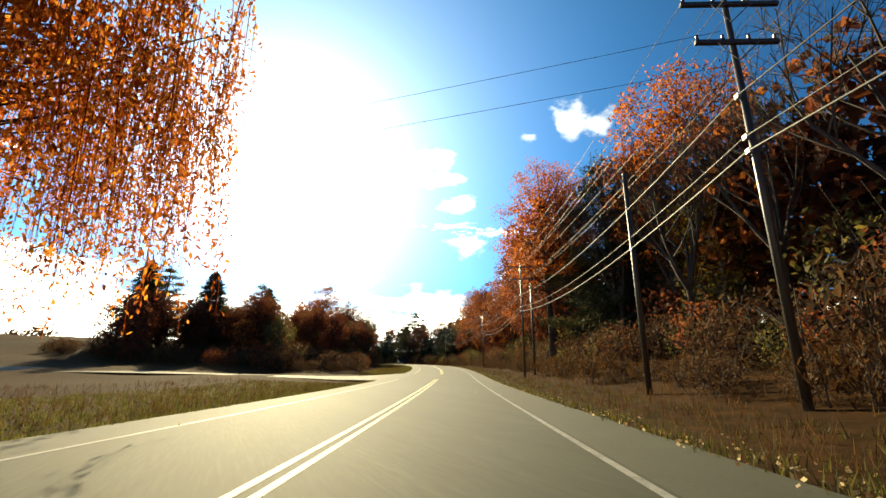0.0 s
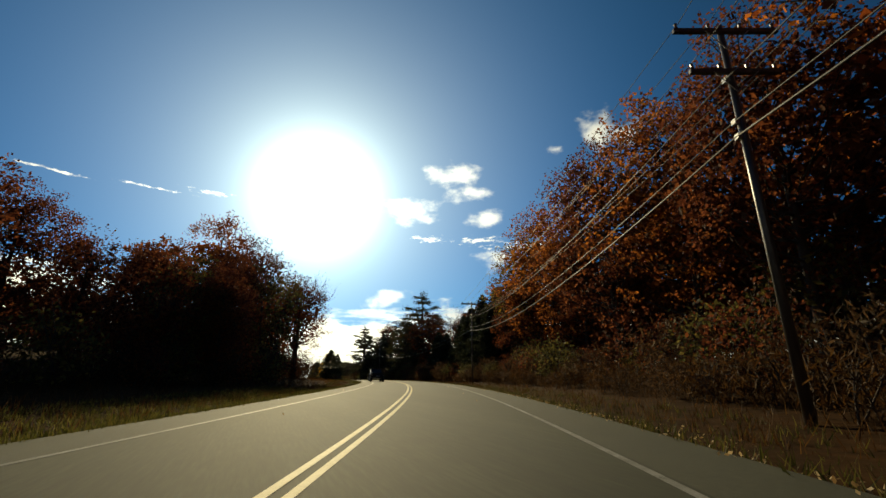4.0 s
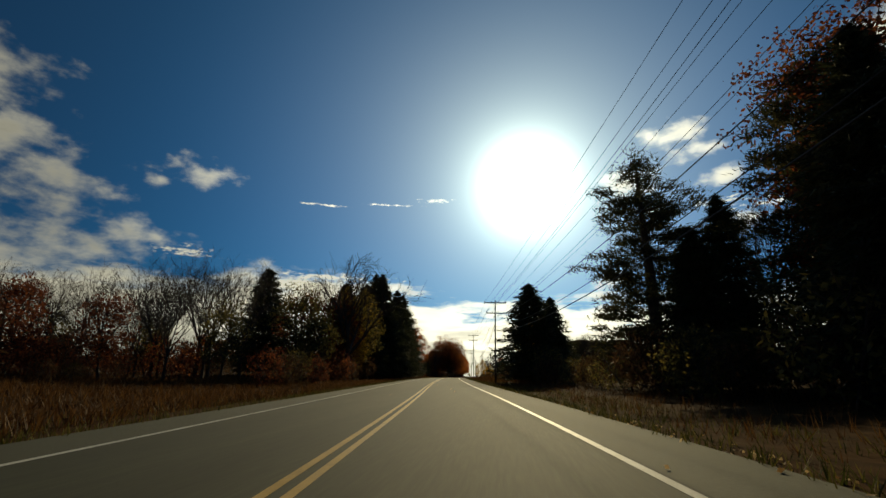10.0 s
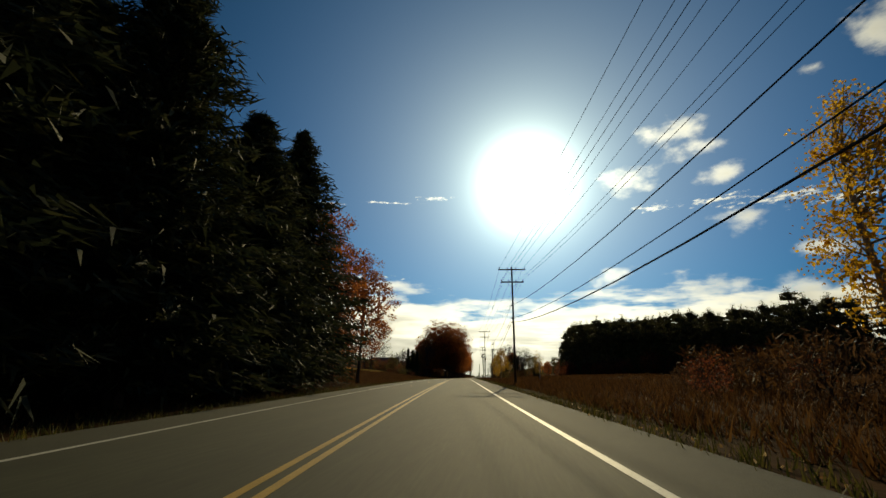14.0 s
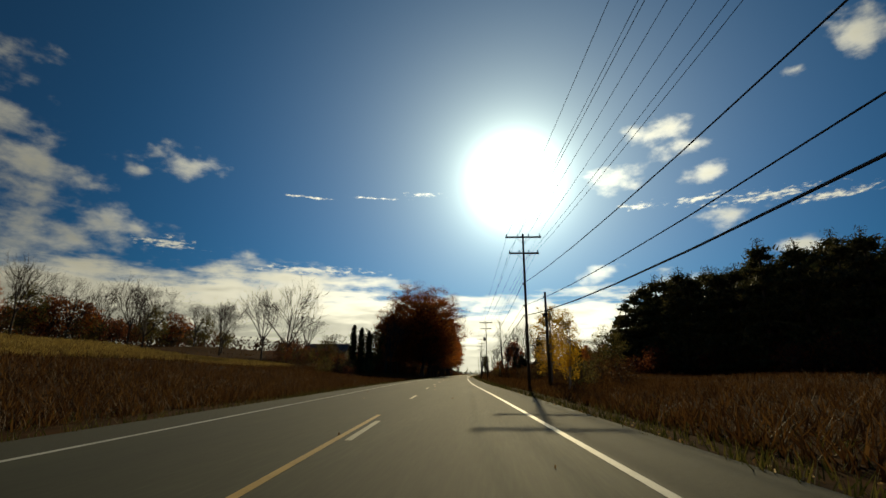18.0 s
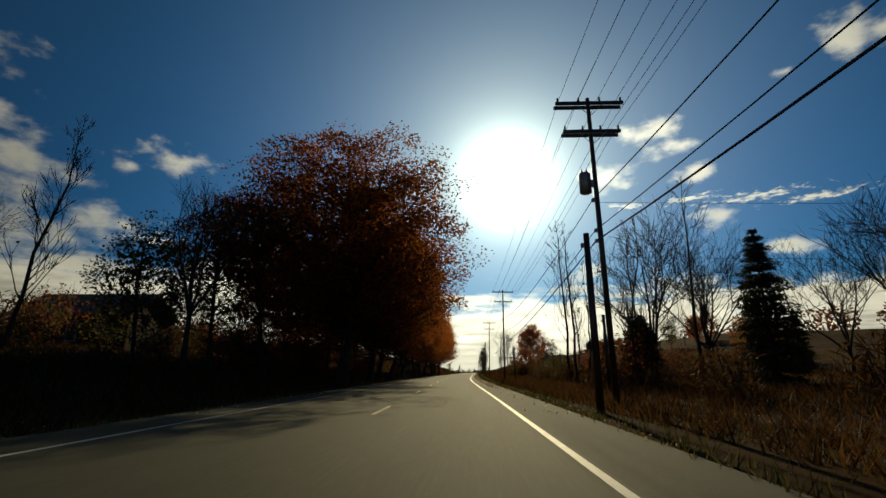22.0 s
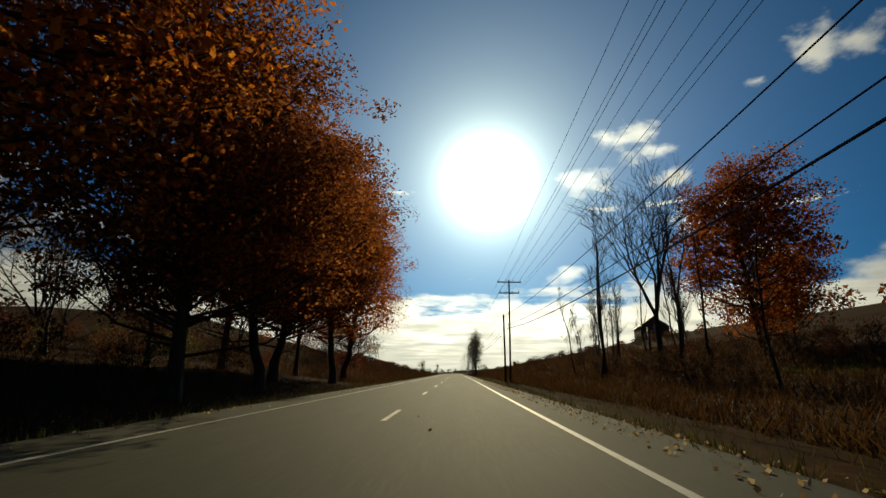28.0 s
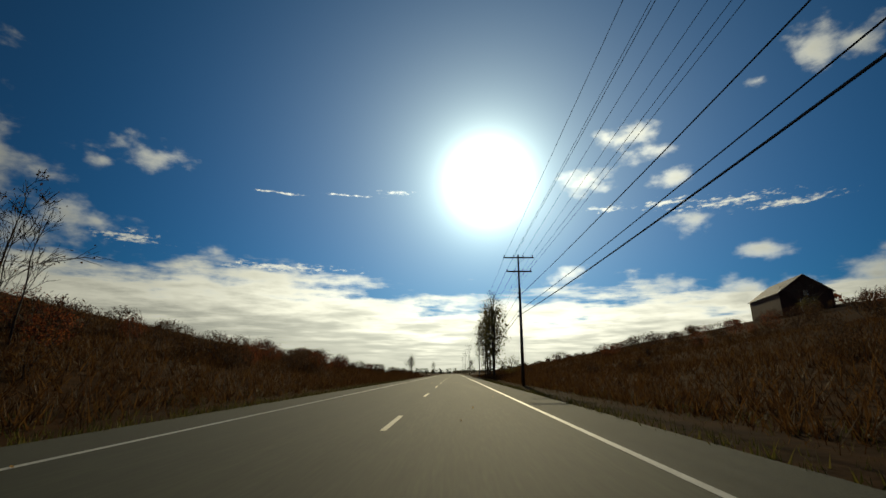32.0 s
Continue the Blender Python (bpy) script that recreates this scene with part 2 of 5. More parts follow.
M_POLE = material("pole_wood", [(0.3, (0.02, 0.015, 0.012)), (0.6, (0.045, 0.034, 0.027)), (0.8, (0.085, 0.068, 0.055))], scale=2.5, rough=0.42, spec=0.6, bump=0.25, bump_scale=5, stretch=(4, 4, 0.25))
M_CERAMIC = material("insulator_glaze", [(0.3, (0.10, 0.045, 0.03)), (0.7, (0.16, 0.08, 0.05))], rough=0.25, spec=0.5)
M_STEEL = material("galvanised_steel", [(0.3, (0.22, 0.22, 0.22)), (0.7, (0.36, 0.36, 0.37))], scale=5, rough=0.45)
M_STEEL.node_tree.nodes["Principled BSDF"].inputs["Metallic"].default_value = 0.8
M_WIRE = material("wire", [(0.3, (0.02, 0.02, 0.02)), (0.7, (0.05, 0.05, 0.05))], rough=0.6, spec=0.35)
M_ASPHALT = material("asphalt", [(0.3, (0.0115, 0.0138, 0.0066)), (0.52, (0.023, 0.0265, 0.0132)), (0.75, (0.043, 0.048, 0.025))], scale=0.9, fleck=0.45, rough=0.85, bump=0.05,
                     bump_scale=60, spec=0.24, stretch=(1, 0.07, 1))
M_SHOULDER = material("shoulder_asphalt", [(0.3, (0.016, 0.018, 0.010)), (0.6, (0.028, 0.030, 0.017)), (0.8, (0.046, 0.047, 0.029))], scale=0.6, fleck=0.5, rough=0.88, bump=0.2,
                      bump_scale=45, spec=0.25)
M_PALE = material("pale_shoulder", [(0.3, (0.026, 0.028, 0.016)), (0.6, (0.043, 0.045, 0.027)), (0.8, (0.066, 0.066, 0.042))], scale=0.6, fleck=0.5, rough=0.85, bump=0.2, bump_scale=45, spec=0.28)
M_WHITE = material("white_road_paint", [(0.25, (0.14, 0.14, 0.12)), (0.45, (0.38, 0.38, 0.34)), (0.7, (0.52, 0.52, 0.47))], scale=2.5, fleck=0.5, rough=0.6, bump=0.1, bump_scale=40)
M_WORN = material("worn_road_paint", [(0.3, (0.06, 0.06, 0.052)), (0.5, (0.19, 0.19, 0.17)), (0.75, (0.36, 0.36, 0.33))], scale=2.5, fleck=0.5, rough=0.7, bump=0.1, bump_scale=40)
M_YPAINT = material("yellow_road_paint", [(0.25, (0.13, 0.085, 0.022)), (0.45, (0.34, 0.21, 0.03)), (0.7, (0.46, 0.29, 0.05))], scale=2.5, fleck=0.5, rough=0.6, bump=0.1, bump_scale=40)
M_FADED = material("faded_road_paint", [(0.25, (0.11, 0.10, 0.06)), (0.45, (0.30, 0.27, 0.17)), (0.7, (0.44, 0.40, 0.27))], scale=2.5, fleck=0.5, rough=0.6, bump=0.1, bump_scale=40)
M_CREAM = material("pale_yellow_road_paint", [(0.25, (0.20, 0.17, 0.08)), (0.45, (0.48, 0.40, 0.19)), (0.7, (0.62, 0.53, 0.27))], scale=2.5, fleck=0.5, rough=0.7, bump=0.1, bump_scale=40)
M_GROUND = material("dry_field", [(0.25, (0.018, 0.010, 0.005)), (0.45, (0.036, 0.018, 0.007)), (0.6, (0.06, 0.028, 0.010)), (0.8, (0.045, 0.034, 0.012))], scale=0.06, detail=9,
                    fleck=0.5, rough=1.0, bump=0.8, bump_scale=3, spec=0.02)
M_BARN = material("weathered_red_boards", [(0.3, (0.032, 0.015, 0.012)), (0.6, (0.066, 0.027, 0.021)), (0.85, (0.11, 0.07, 0.055))], scale=1.2, bump=0.3, stretch=(6, 6, 0.3))
M_ROOF = material("roof_sheet", [(0.3, (0.05, 0.04, 0.038)), (0.7, (0.13, 0.11, 0.10))], scale=1.5, rough=0.6, bump=0.2)
M_TRIM = material("white_trim", [(0.3, (0.6, 0.6, 0.58)), (0.7, (0.75, 0.75, 0.73))], scale=2)
M_PAINT = material("dark_car_paint", [(0.3, (0.010, 0.011, 0.013)), (0.7, (0.016, 0.017, 0.02))], scale=1, rough=0.38, spec=0.4)
M_RUBBER = material("tyre_rubber", [(0.3, (0.012, 0.012, 0.012)), (0.7, (0.03, 0.03, 0.03))], scale=5)
M_PLASTIC = material("black_plastic", [(0.3, (0.015, 0.015, 0.015)), (0.7, (0.03, 0.03, 0.03))], scale=5, rough=0.5)
M_CHROME = material("chrome", [(0.3, (0.5, 0.5, 0.5)), (0.7, (0.65, 0.65, 0.65))], rough=0.15)
M_CHROME.node_tree.nodes["Principled BSDF"].inputs["Metallic"].default_value = 1.0
M_GLASS = material("window_glass", [(0.3, (0.02, 0.022, 0.025)), (0.7, (0.03, 0.032, 0.035))], rough=0.06, spec=0.7)

# ---- road line and ground ----
EXT0, EXT1 = 160.0, 800.0
S_CAM = np.concatenate([[0], np.cumsum(SP[:-1] * STEP)])
S_END = float(S_CAM[-1])
n0, n1 = int(EXT0 / 2), int(EXT1 / 2)
back, fore = np.arange(-n0, 0) * 2.0, np.arange(1, n1 + 1) * 2.0
LINE_S = np.concatenate([back, S_CAM, S_END + fore])
hx, hy = -np.sin(HEAD), np.cos(HEAD)
LINE_X = np.concatenate([CX[0] + back * hx[0], CX, CX[-1] + fore * hx[-1]])
LINE_Y = np.concatenate([CY[0] + back * hy[0], CY, CY[-1] + fore * hy[-1]])
LINE_Z = np.concatenate([back * 0.008, CZ, CZ[-1] - 0.000004 * fore**2])
TX, TY = np.gradient(LINE_X, LINE_S), np.gradient(LINE_Y, LINE_S)
# the centre line lies to the left of the driven line
LANE_S = np.concatenate([np.full(len(back), LANE[0]), LANE, np.full(len(fore), LANE[-1])])
MID_X, MID_Y = LINE_X - LANE_S * TY, LINE_Y + LANE_S * TX


def at(s, d):
    """World x, y and the road's height at s metres along the road, d metres to the right of its centre line."""
    x, y, z, tx, ty = (float(np.interp(s, LINE_S, a)) for a in (MID_X, MID_Y, LINE_Z, TX, TY))
    return x + d * ty, y - d * tx, z


def heading(s):
    return math.degrees(math.atan2(-float(np.interp(s, LINE_S, TX)), float(np.interp(s, LINE_S, TY))))


RIGHT = [(-160, 0.22), (40, 0.22), (130, 0.12), (220, 0.04), (330, 0.02), (420, 0.03), (520, 0.03), (570, 0.06), (620, 0.10), (680, 0.155), (760, 0.18), (900, 0.19),
         (1050, 0.12), (1500, 0.05)]
LEFT = [(-160, 0.02), (30, 0.02), (80, 0.04), (130, 0.10), (200, 0.10), (250, 0.04), (330, 0.05), (390, 0.11), (450, 0.125), (490, 0.115), (525, 0.14), (600, 0.15), (660, 0.15),
        (705, 0.17), (740, 0.25), (800, 0.22), (880, 0.08), (1000, 0.03), (1500, 0.02)]


def nearest(x, y):
    """Along, across and road height of points given as arrays."""
    x, y = np.asarray(x, float).ravel(), np.asarray(y, float).ravel()
    s, d, z = np.empty(len(x)), np.empty(len(x)), np.empty(len(x))
    for a in range(0, len(x), 4000):
        b = slice(a, a + 4000)
        k = np.argmin((x[b, None] - MID_X[None, ::3])**2 + (y[b, None] - MID_Y[None, ::3])**2, axis=1) * 3
        dx, dy = x[b] - MID_X[k], y[b] - MID_Y[k]
        s[b] = LINE_S[k] + np.clip(dx * TX[k] + dy * TY[k], -3, 3)
        d[b] = dx * TY[k] - dy * TX[k]
        side = np.abs(d[b])
        d[b] = np.where(np.hypot(dx, dy) > side + 4, np.sign(d[b] + 1e-9) * np.hypot(dx, dy), d[b])
        z[b] = np.interp(s[b], LINE_S, LINE_Z)
    return s, d, z


def ground_z(x, y):
    s, d, z = nearest(x, y)
    slope = np.where(d > 0, curve_at(RIGHT, s), curve_at(LEFT, s))
    a = np.clip(np.abs(d) - 7.0, 0, None)
    reach = np.where(d > 0, 105.0, 60.0)
    rise = slope * np.where(a < reach, a * a / (a + 3.0), reach + 0.12 * np.minimum(a - reach, 500))
    dip = -0.10 - 0.20 * np.clip((np.abs(d) - 5.5) / 1.2, 0, 1)
    rough = 0.30 * np.sin(x * 0.19 + 1.3) * np.sin(y * 0.15) * np.clip((np.abs(d) - 9) / 14, 0, 1)
    return z + rise + dip + rough


def gz(x, y):
    return float(ground_z(np.array([x]), np.array([y]))[0])


def mesh_of(name, verts, faces, mat, smooth=False):
    me = bpy.data.meshes.new(name)
    me.from_pydata(verts, [], faces)
    me.materials.append(mat)
    if smooth:
        me.shade_smooth()
    me.update()
    return me


def spread(lo, hi, step, far, grow=1.35):
    mid = list(np.arange(lo, hi + step / 2, step))
    out, d = [], step
    a = []
    x, d = lo, step
    while x > -far:
        d *= grow
        x -= d
        a.append(x)
    x, d = hi, step
    b = []
    while x < far:
        d *= grow
        x += d
        b.append(x)
    return np.array(a[::-1] + mid + b)


gx, gy = spread(-130, 190, 3.2, 4200), spread(-60, 960, 3.4, 4200)
GX, GY = np.meshgrid(gx, gy)
GZ = ground_z(GX.ravel(), GY.ravel())
nx, ny = len(gx), len(gy)
faces = [(j * nx + i, j * nx + i + 1, (j + 1) * nx + i + 1, (j + 1) * nx + i) for j in range(ny - 1) for i in range(nx - 1)]
ground = new("ground", mesh_of("ground", list(zip(GX.ravel().tolist(), GY.ravel().tolist(), GZ.tolist())), faces, M_GROUND, True))
tagged(ground, "dry autumn fields and grassy banks", "ground", kind="structure")


def ribbon(name, s0, s1, d0, d1, lift, mat, step=3.0, thick=0.0):
    """A strip along the road between two offsets from its centre line."""
    ss = np.linspace(s0, s1, max(2, int((s1 - s0) / step) + 1))
    verts, fs = [], []
    for s in ss:
        for d in (d0, d1):
            x, y, z = at(s, d)
            verts.append((x, y, z + lift))
    for i in range(len(ss) - 1):
        a = 2 * i
        fs.append((a, a + 1, a + 3, a + 2))
    if thick:
        n = len(verts)
        verts += [(x, y, z - thick) for x, y, z in verts]
        for i in range(len(ss) - 1):
            a = 2 * i
            fs += [(a + 1, n + a + 1, n + a + 3, a + 3), (n + a, a, a + 2, n + a + 2)]
        fs += [(0, n, n + 1, 1), (n - 2, n - 1, 2 * n - 1, 2 * n - 2)]
    return mesh_of(name, verts, fs, mat)


W_LANE = 3.78
road = tagged(new("road", ribbon("road", -150, 1500, -W_LANE, W_LANE, 0.0, M_ASPHALT, thick=0.12)), "grey asphalt two-lane country road", "road", kind="structure")
for d0, d1, nm in ((W_LANE, 5.25, "shoulder_right"), (-5.25, -W_LANE, "shoulder_left")):
    tagged(new(nm, ribbon(nm, -150, 272, d0, d1, -0.012, M_PALE, thick=0.12)), "pale worn paved shoulder", "shoulder", kind="structure")
    tagged(new(nm, ribbon(nm, 272, 1500, d0, d1, -0.012, M_SHOULDER, thick=0.12)), "worn grey paved shoulder", "shoulder", kind="structure")


def marking(s0, s1, d, w, mat, label, nm="road_line"):
    o = new(nm, ribbon(nm, s0, s1, d - w / 2, d + w / 2, 0.005, mat, step=2.0))
    o.parent = road
    o["label"] = label
    return o


marking(-150, 226, W_LANE - 0.12, 0.11, M_WORN, "faint worn white edge line")
marking(226, 1500, W_LANE - 0.12, 0.12, M_WHITE, "worn white edge line")
marking(-150, 46, -W_LANE + 0.12, 0.11, M_WORN, "faint worn white edge line")
marking(63, 226, -W_LANE + 0.12, 0.11, M_WORN, "faint worn white edge line")
marking(226, 1500, -W_LANE + 0.12, 0.12, M_WHITE, "worn white edge line")
for s0, s1, m in ((-150, 45, M_CREAM), (61, 172, M_CREAM), (172, 384, M_YPAINT)):
    marking(s0, s1, 0.12, 0.11, m, "solid yellow centre line")
for s0, s1, m in ((-150, 45, M_CREAM), (61, 172, M_CREAM), (172, 409, M_YPAINT)):
    marking(s0, s1, -0.12, 0.11, m, "solid yellow centre line")
for i in range(-1, 60):
    marking(404.5 + 12.02 * i, 407.5 + 12.02 * i, 0.1 if i < 1 else 0.0, 0.12, M_FADED, "pale yellow dashed line", "lane_dash")
# side road that meets the main one on the left
vs, fs = [], []
side = [(-4.6, 40.5, 66.5), (-5.2, 41.2, 65.8), (-7, 45, 63), (-10, 48, 60.5), (-15, 50, 58.5), (-25, 50.5, 58), (-50, 51, 58.5), (-90, 52, 59.5)]
for d, a, b in side:
    for q in range(9):
        x, y, z = at(a + (b - a) * q / 8, d)
        vs.append((x, y, max(gz(x, y) + 0.06, z - 0.006 - 0.03 * max(0, -d - 5.2))))
for i in range(len(side) - 1):
    for q in range(8):
        a = 9 * i + q
        fs.append((a, a + 9, a + 10, a + 1))
tagged(new("side_road", mesh_of("side_road", vs, fs, M_PALE)), "grey paved side road joining the main road", "road", kind="structure")

# ---- builders ----
rng = np.random.default_rng(7)


class Build:
    """Collects tubes, cards and boxes into one mesh."""

    def __init__(self):
        self.v, self.f, self.n = [], [], 0

    def add(self, verts, faces):
        self.v.append(np.asarray(verts, float).reshape(-1, 3))
        self.f += [tuple(i + self.n for i in q) for q in faces]
        self.n += len(self.v[-1])

    def tube(self, pts, radii, sides=5, cap=False):
        pts = np.asarray(pts, float)
        k = len(pts)
        t = np.gradient(pts, axis=0)
        t /= np.linalg.norm(t, axis=1)[:, None] + 1e-9
        ref = np.where(np.abs(t[:, 2:3]) > 0.9, np.array([[1.0, 0, 0]]), np.array([[0, 0, 1.0]]))
        u = np.cross(t, ref)
        u /= np.linalg.norm(u, axis=1)[:, None] + 1e-9
        w = np.cross(t, u)
        a = np.arange(sides) * 2 * math.pi / sides
        ring = pts[:, None] + np.asarray(radii, float)[:, None, None] * (np.cos(a)[None, :, None] * u[:, None] + np.sin(a)[None, :, None] * w[:, None])
        fs = [(i * sides + j, i * sides + (j + 1) % sides, (i + 1) * sides + (j + 1) % sides, (i + 1) * sides + j) for i in range(k - 1) for j in range(sides)]
        if cap:
            fs += [tuple(range(sides))[::-1], tuple(range((k - 1) * sides, k * sides))]
        self.add(ring.reshape(-1, 3), fs)

    def cards(self, c, length, width, axis=None, spread_=1.0):
        """Leaf-shaped cards at the centres c; axis: the mean way they point."""
        c = np.asarray(c, float)
        k = len(c)
        u = rng.normal(size=(k, 3)) * spread_
        if axis is not None:
            u += axis
        u /= np.linalg.norm(u, axis=1)[:, None] + 1e-9
        r = rng.normal(size=(k, 3))
        w = np.cross(u, r)
        w /= np.linalg.norm(w, axis=1)[:, None] + 1e-9
        le = (length * rng.uniform(0.6, 1.3, k))[:, None]
        wi = (width * rng.uniform(0.6, 1.3, k))[:, None]
        q = np.stack([c - u * le * 0.5, c + w * wi * 0.5 - u * le * 0.05, c + u * le * 0.5, c - w * wi * 0.5 + u * le * 0.08], axis=1)
        self.v.append(q.reshape(-1, 3))
        self.f += [(self.n + 4 * i, self.n + 4 * i + 1, self.n + 4 * i + 2, self.n + 4 * i + 3) for i in range(k)]
        self.n += 4 * k

    def needles(self, c, length, width, axis, spread_=1.0):
        """Slender pointed sprays at the centres c, pointing about along axis."""
        c = np.asarray(c, float)
        k = len(c)
        u = rng.normal(size=(k, 3)) * spread_ + axis
        u /= np.linalg.norm(u, axis=1)[:, None] + 1e-9
        w = np.cross(u, rng.normal(size=(k, 3)))
        w /= np.linalg.norm(w, axis=1)[:, None] + 1e-9
        le = (length * rng.uniform(0.6, 1.3, k))[:, None]
        wi = (width * rng.uniform(0.6, 1.3, k))[:, None]
        self.v.append(np.stack([c - u * le * 0.5 - w * wi * 0.5, c - u * le * 0.4 + w * wi * 0.5, c + u * le * 0.5], axis=1).reshape(-1, 3))
        self.f += [(self.n + 3 * i, self.n + 3 * i + 1, self.n + 3 * i + 2) for i in range(k)]
        self.n += 3 * k

    def box(self, x0, x1, y0, y1, z0, z1):
        self.add([(x, y, z) for z in (z0, z1) for y in (y0, y1) for x in (x0, x1)],
                 [(0, 2, 3, 1), (4, 5, 7, 6), (0, 1, 5, 4), (2, 6, 7, 3), (0, 4, 6, 2), (1, 3, 7, 5)])

    def mesh(self, name, mat, smooth=False):
        return mesh_of(name, np.concatenate(self.v).tolist(), self.f, mat, smooth)


def part(name, data, parent, label=""):
    o = new(name, data)
    o.parent = parent
    if label:
        o["label"] = label
    return o


def branch(b, p, d, length, r, depth, twist=0.35, up=0.12, kids=4, angle=0.7, tips=None, sides=5, r_end=0.45, keep=0.7, thin=0.022):
    """One limb and, in turn, its branches."""
    n = 4 if depth > 1 else (2 if depth else 1)
    pts, rad = [np.array(p)], [r]
    d = np.array(d, float)
    for i in range(n):
        d = d + rng.normal(size=3) * twist * 0.3 + np.array([0, 0, up])
        d /= np.linalg.norm(d)
        pts.append(pts[-1] + d * length / n)
        rad.append(r * (1 - (1 - r_end) * (i + 1) / n))
    b.tube(pts, rad, max(3, sides))
    if depth <= 0:
        if tips is not None:
            tips.append(pts[-1])
        return
    for k in range(kids):
        f = 0.35 + 0.65 * (k + rng.uniform(0.2, 0.9)) / kids
        i = min(n - 1, int(f * n))
        q = pts[i] + (pts[i + 1] - pts[i]) * (f * n - i)
        side = rng.normal(size=3)
        side -= side.dot(d) * d
        side /= np.linalg.norm(side)
        a = angle * rng.uniform(0.6, 1.25)
        dd = d * math.cos(a) + side * math.sin(a)
        branch(b, q, dd, length * keep * rng.uniform(0.7, 1.15) * (1.15 - 0.35 * f), max(thin, rad[i] * 0.58), depth - 1, twist, up, kids, angle, tips, sides - 1, r_end, keep, thin)
    if tips is not None:
        tips.append(pts[-1])


PROTO = {}


def broadleaf(key, h, w, low, mat, clumps, leaves, size, lobes=9, sigma=0.55, bark=M_BARK, shell=0.55):
    """A leafy tree: h high, w wide, its crown beginning at the height low."""
    t, c = Build(), Build()
    r = h * 0.0138
    lean = rng.normal(size=2) * 0.03 * h
    mid = low + (h - low) * 0.5
    trunk = [(0, 0, -0.4), (0, 0, low * 0.5), (lean[0] * 0.3, lean[1] * 0.3, low), (lean[0], lean[1], mid), (lean[0], lean[1], h * 0.88)]
    t.tube(trunk, [r * 1.5, r * 1.05, r * 0.9, r * 0.6, r * 0.12], 8)
    cen = []
    for i in range(lobes):
        a = 2 * math.pi * (i + rng.uniform(0, 0.7)) / lobes
        zz = rng.uniform(-0.75, 0.95)
        rr = math.sqrt(max(0.05, 1 - zz * zz)) * rng.uniform(0.35, 0.62)
        cen.append((math.cos(a) * rr * w / 2, math.sin(a) * rr * w / 2, mid + zz * (h - low) * 0.36, rng.uniform(0.32, 0.5)))
    cen.append((0, 0, mid + (h - low) * 0.26, 0.5))
    pts = []
    for i in range(clumps):
        v = rng.normal(size=3)
        v /= np.linalg.norm(v)
        if i % 2:
            x, y, z, q = cen[(i // 2) % len(cen)]
            k = q * (shell + (1 - shell) * rng.uniform() ** 0.6)
            pts.append((x + v[0] * k * w / 2, y + v[1] * k * w / 2, max(low * 0.75, z + v[2] * k * (h - low) * 0.5)))
        else:
            k = rng.uniform(0.35, 1.0) ** 0.5 * (0.86 + 0.16 * math.sin(5 * math.atan2(v[1], v[0]) + h) * math.cos(6 * v[2] + w))
            zz = v[2] * k
            wide_ = 1.0 if zz < 0.2 else 0.94
            pts.append((v[0] * k * w / 2 * wide_, v[1] * k * w / 2 * wide_, mid + zz * (h - low) * 0.5))
    pts = np.array(pts)
    tk = np.array(trunk)
    for i in range(0, len(pts), 5):
        q = pts[i]
        z0 = max(low * 0.7, min(h * 0.75, q[2] - 0.45 * math.hypot(q[0], q[1]) - 0.5))
        st = np.array([np.interp(z0, tk[:, 2], tk[:, 0]), np.interp(z0, tk[:, 2], tk[:, 1]), z0])
        m = (st + q) / 2 + np.array([0, 0, -0.05 * h * rng.uniform()]) + rng.normal(size=3) * 0.25
        t.tube([st, m, q], [r * 0.3, r * 0.18, 0.02], 4)
    # outer clumps carry single leaves, the dense heart of the crown larger sprays
    e = np.sqrt((pts[:, 0] * 2 / w) ** 2 + (pts[:, 1] * 2 / w) ** 2 + ((pts[:, 2] - mid) * 2 / (h - low)) ** 2)
    for own, k, q, grow in ((pts[e >= 0.62], leaves, size, 1.0), (pts[e < 0.62], max(4, leaves // 3), size * 1.9, 1.25)):
        v = rng.normal(size=(len(own), k, 3))
        v /= np.linalg.norm(v, axis=2)[:, :, None]
        v *= rng.uniform(0.05, 1, (len(own), k, 1)) ** 0.45 * rng.uniform(0.6, 1.25, (len(own), 1, 1)) * sigma * 1.75 * grow
        c.cards((own[:, None] + v * np.array([1, 1, 0.72])).reshape(-1, 3), q, q * 0.66)
    PROTO[key] = (h, [("trunk", t.mesh(key + "_trunk", bark, True)), ("crown", c.mesh(key + "_crown", mat))])


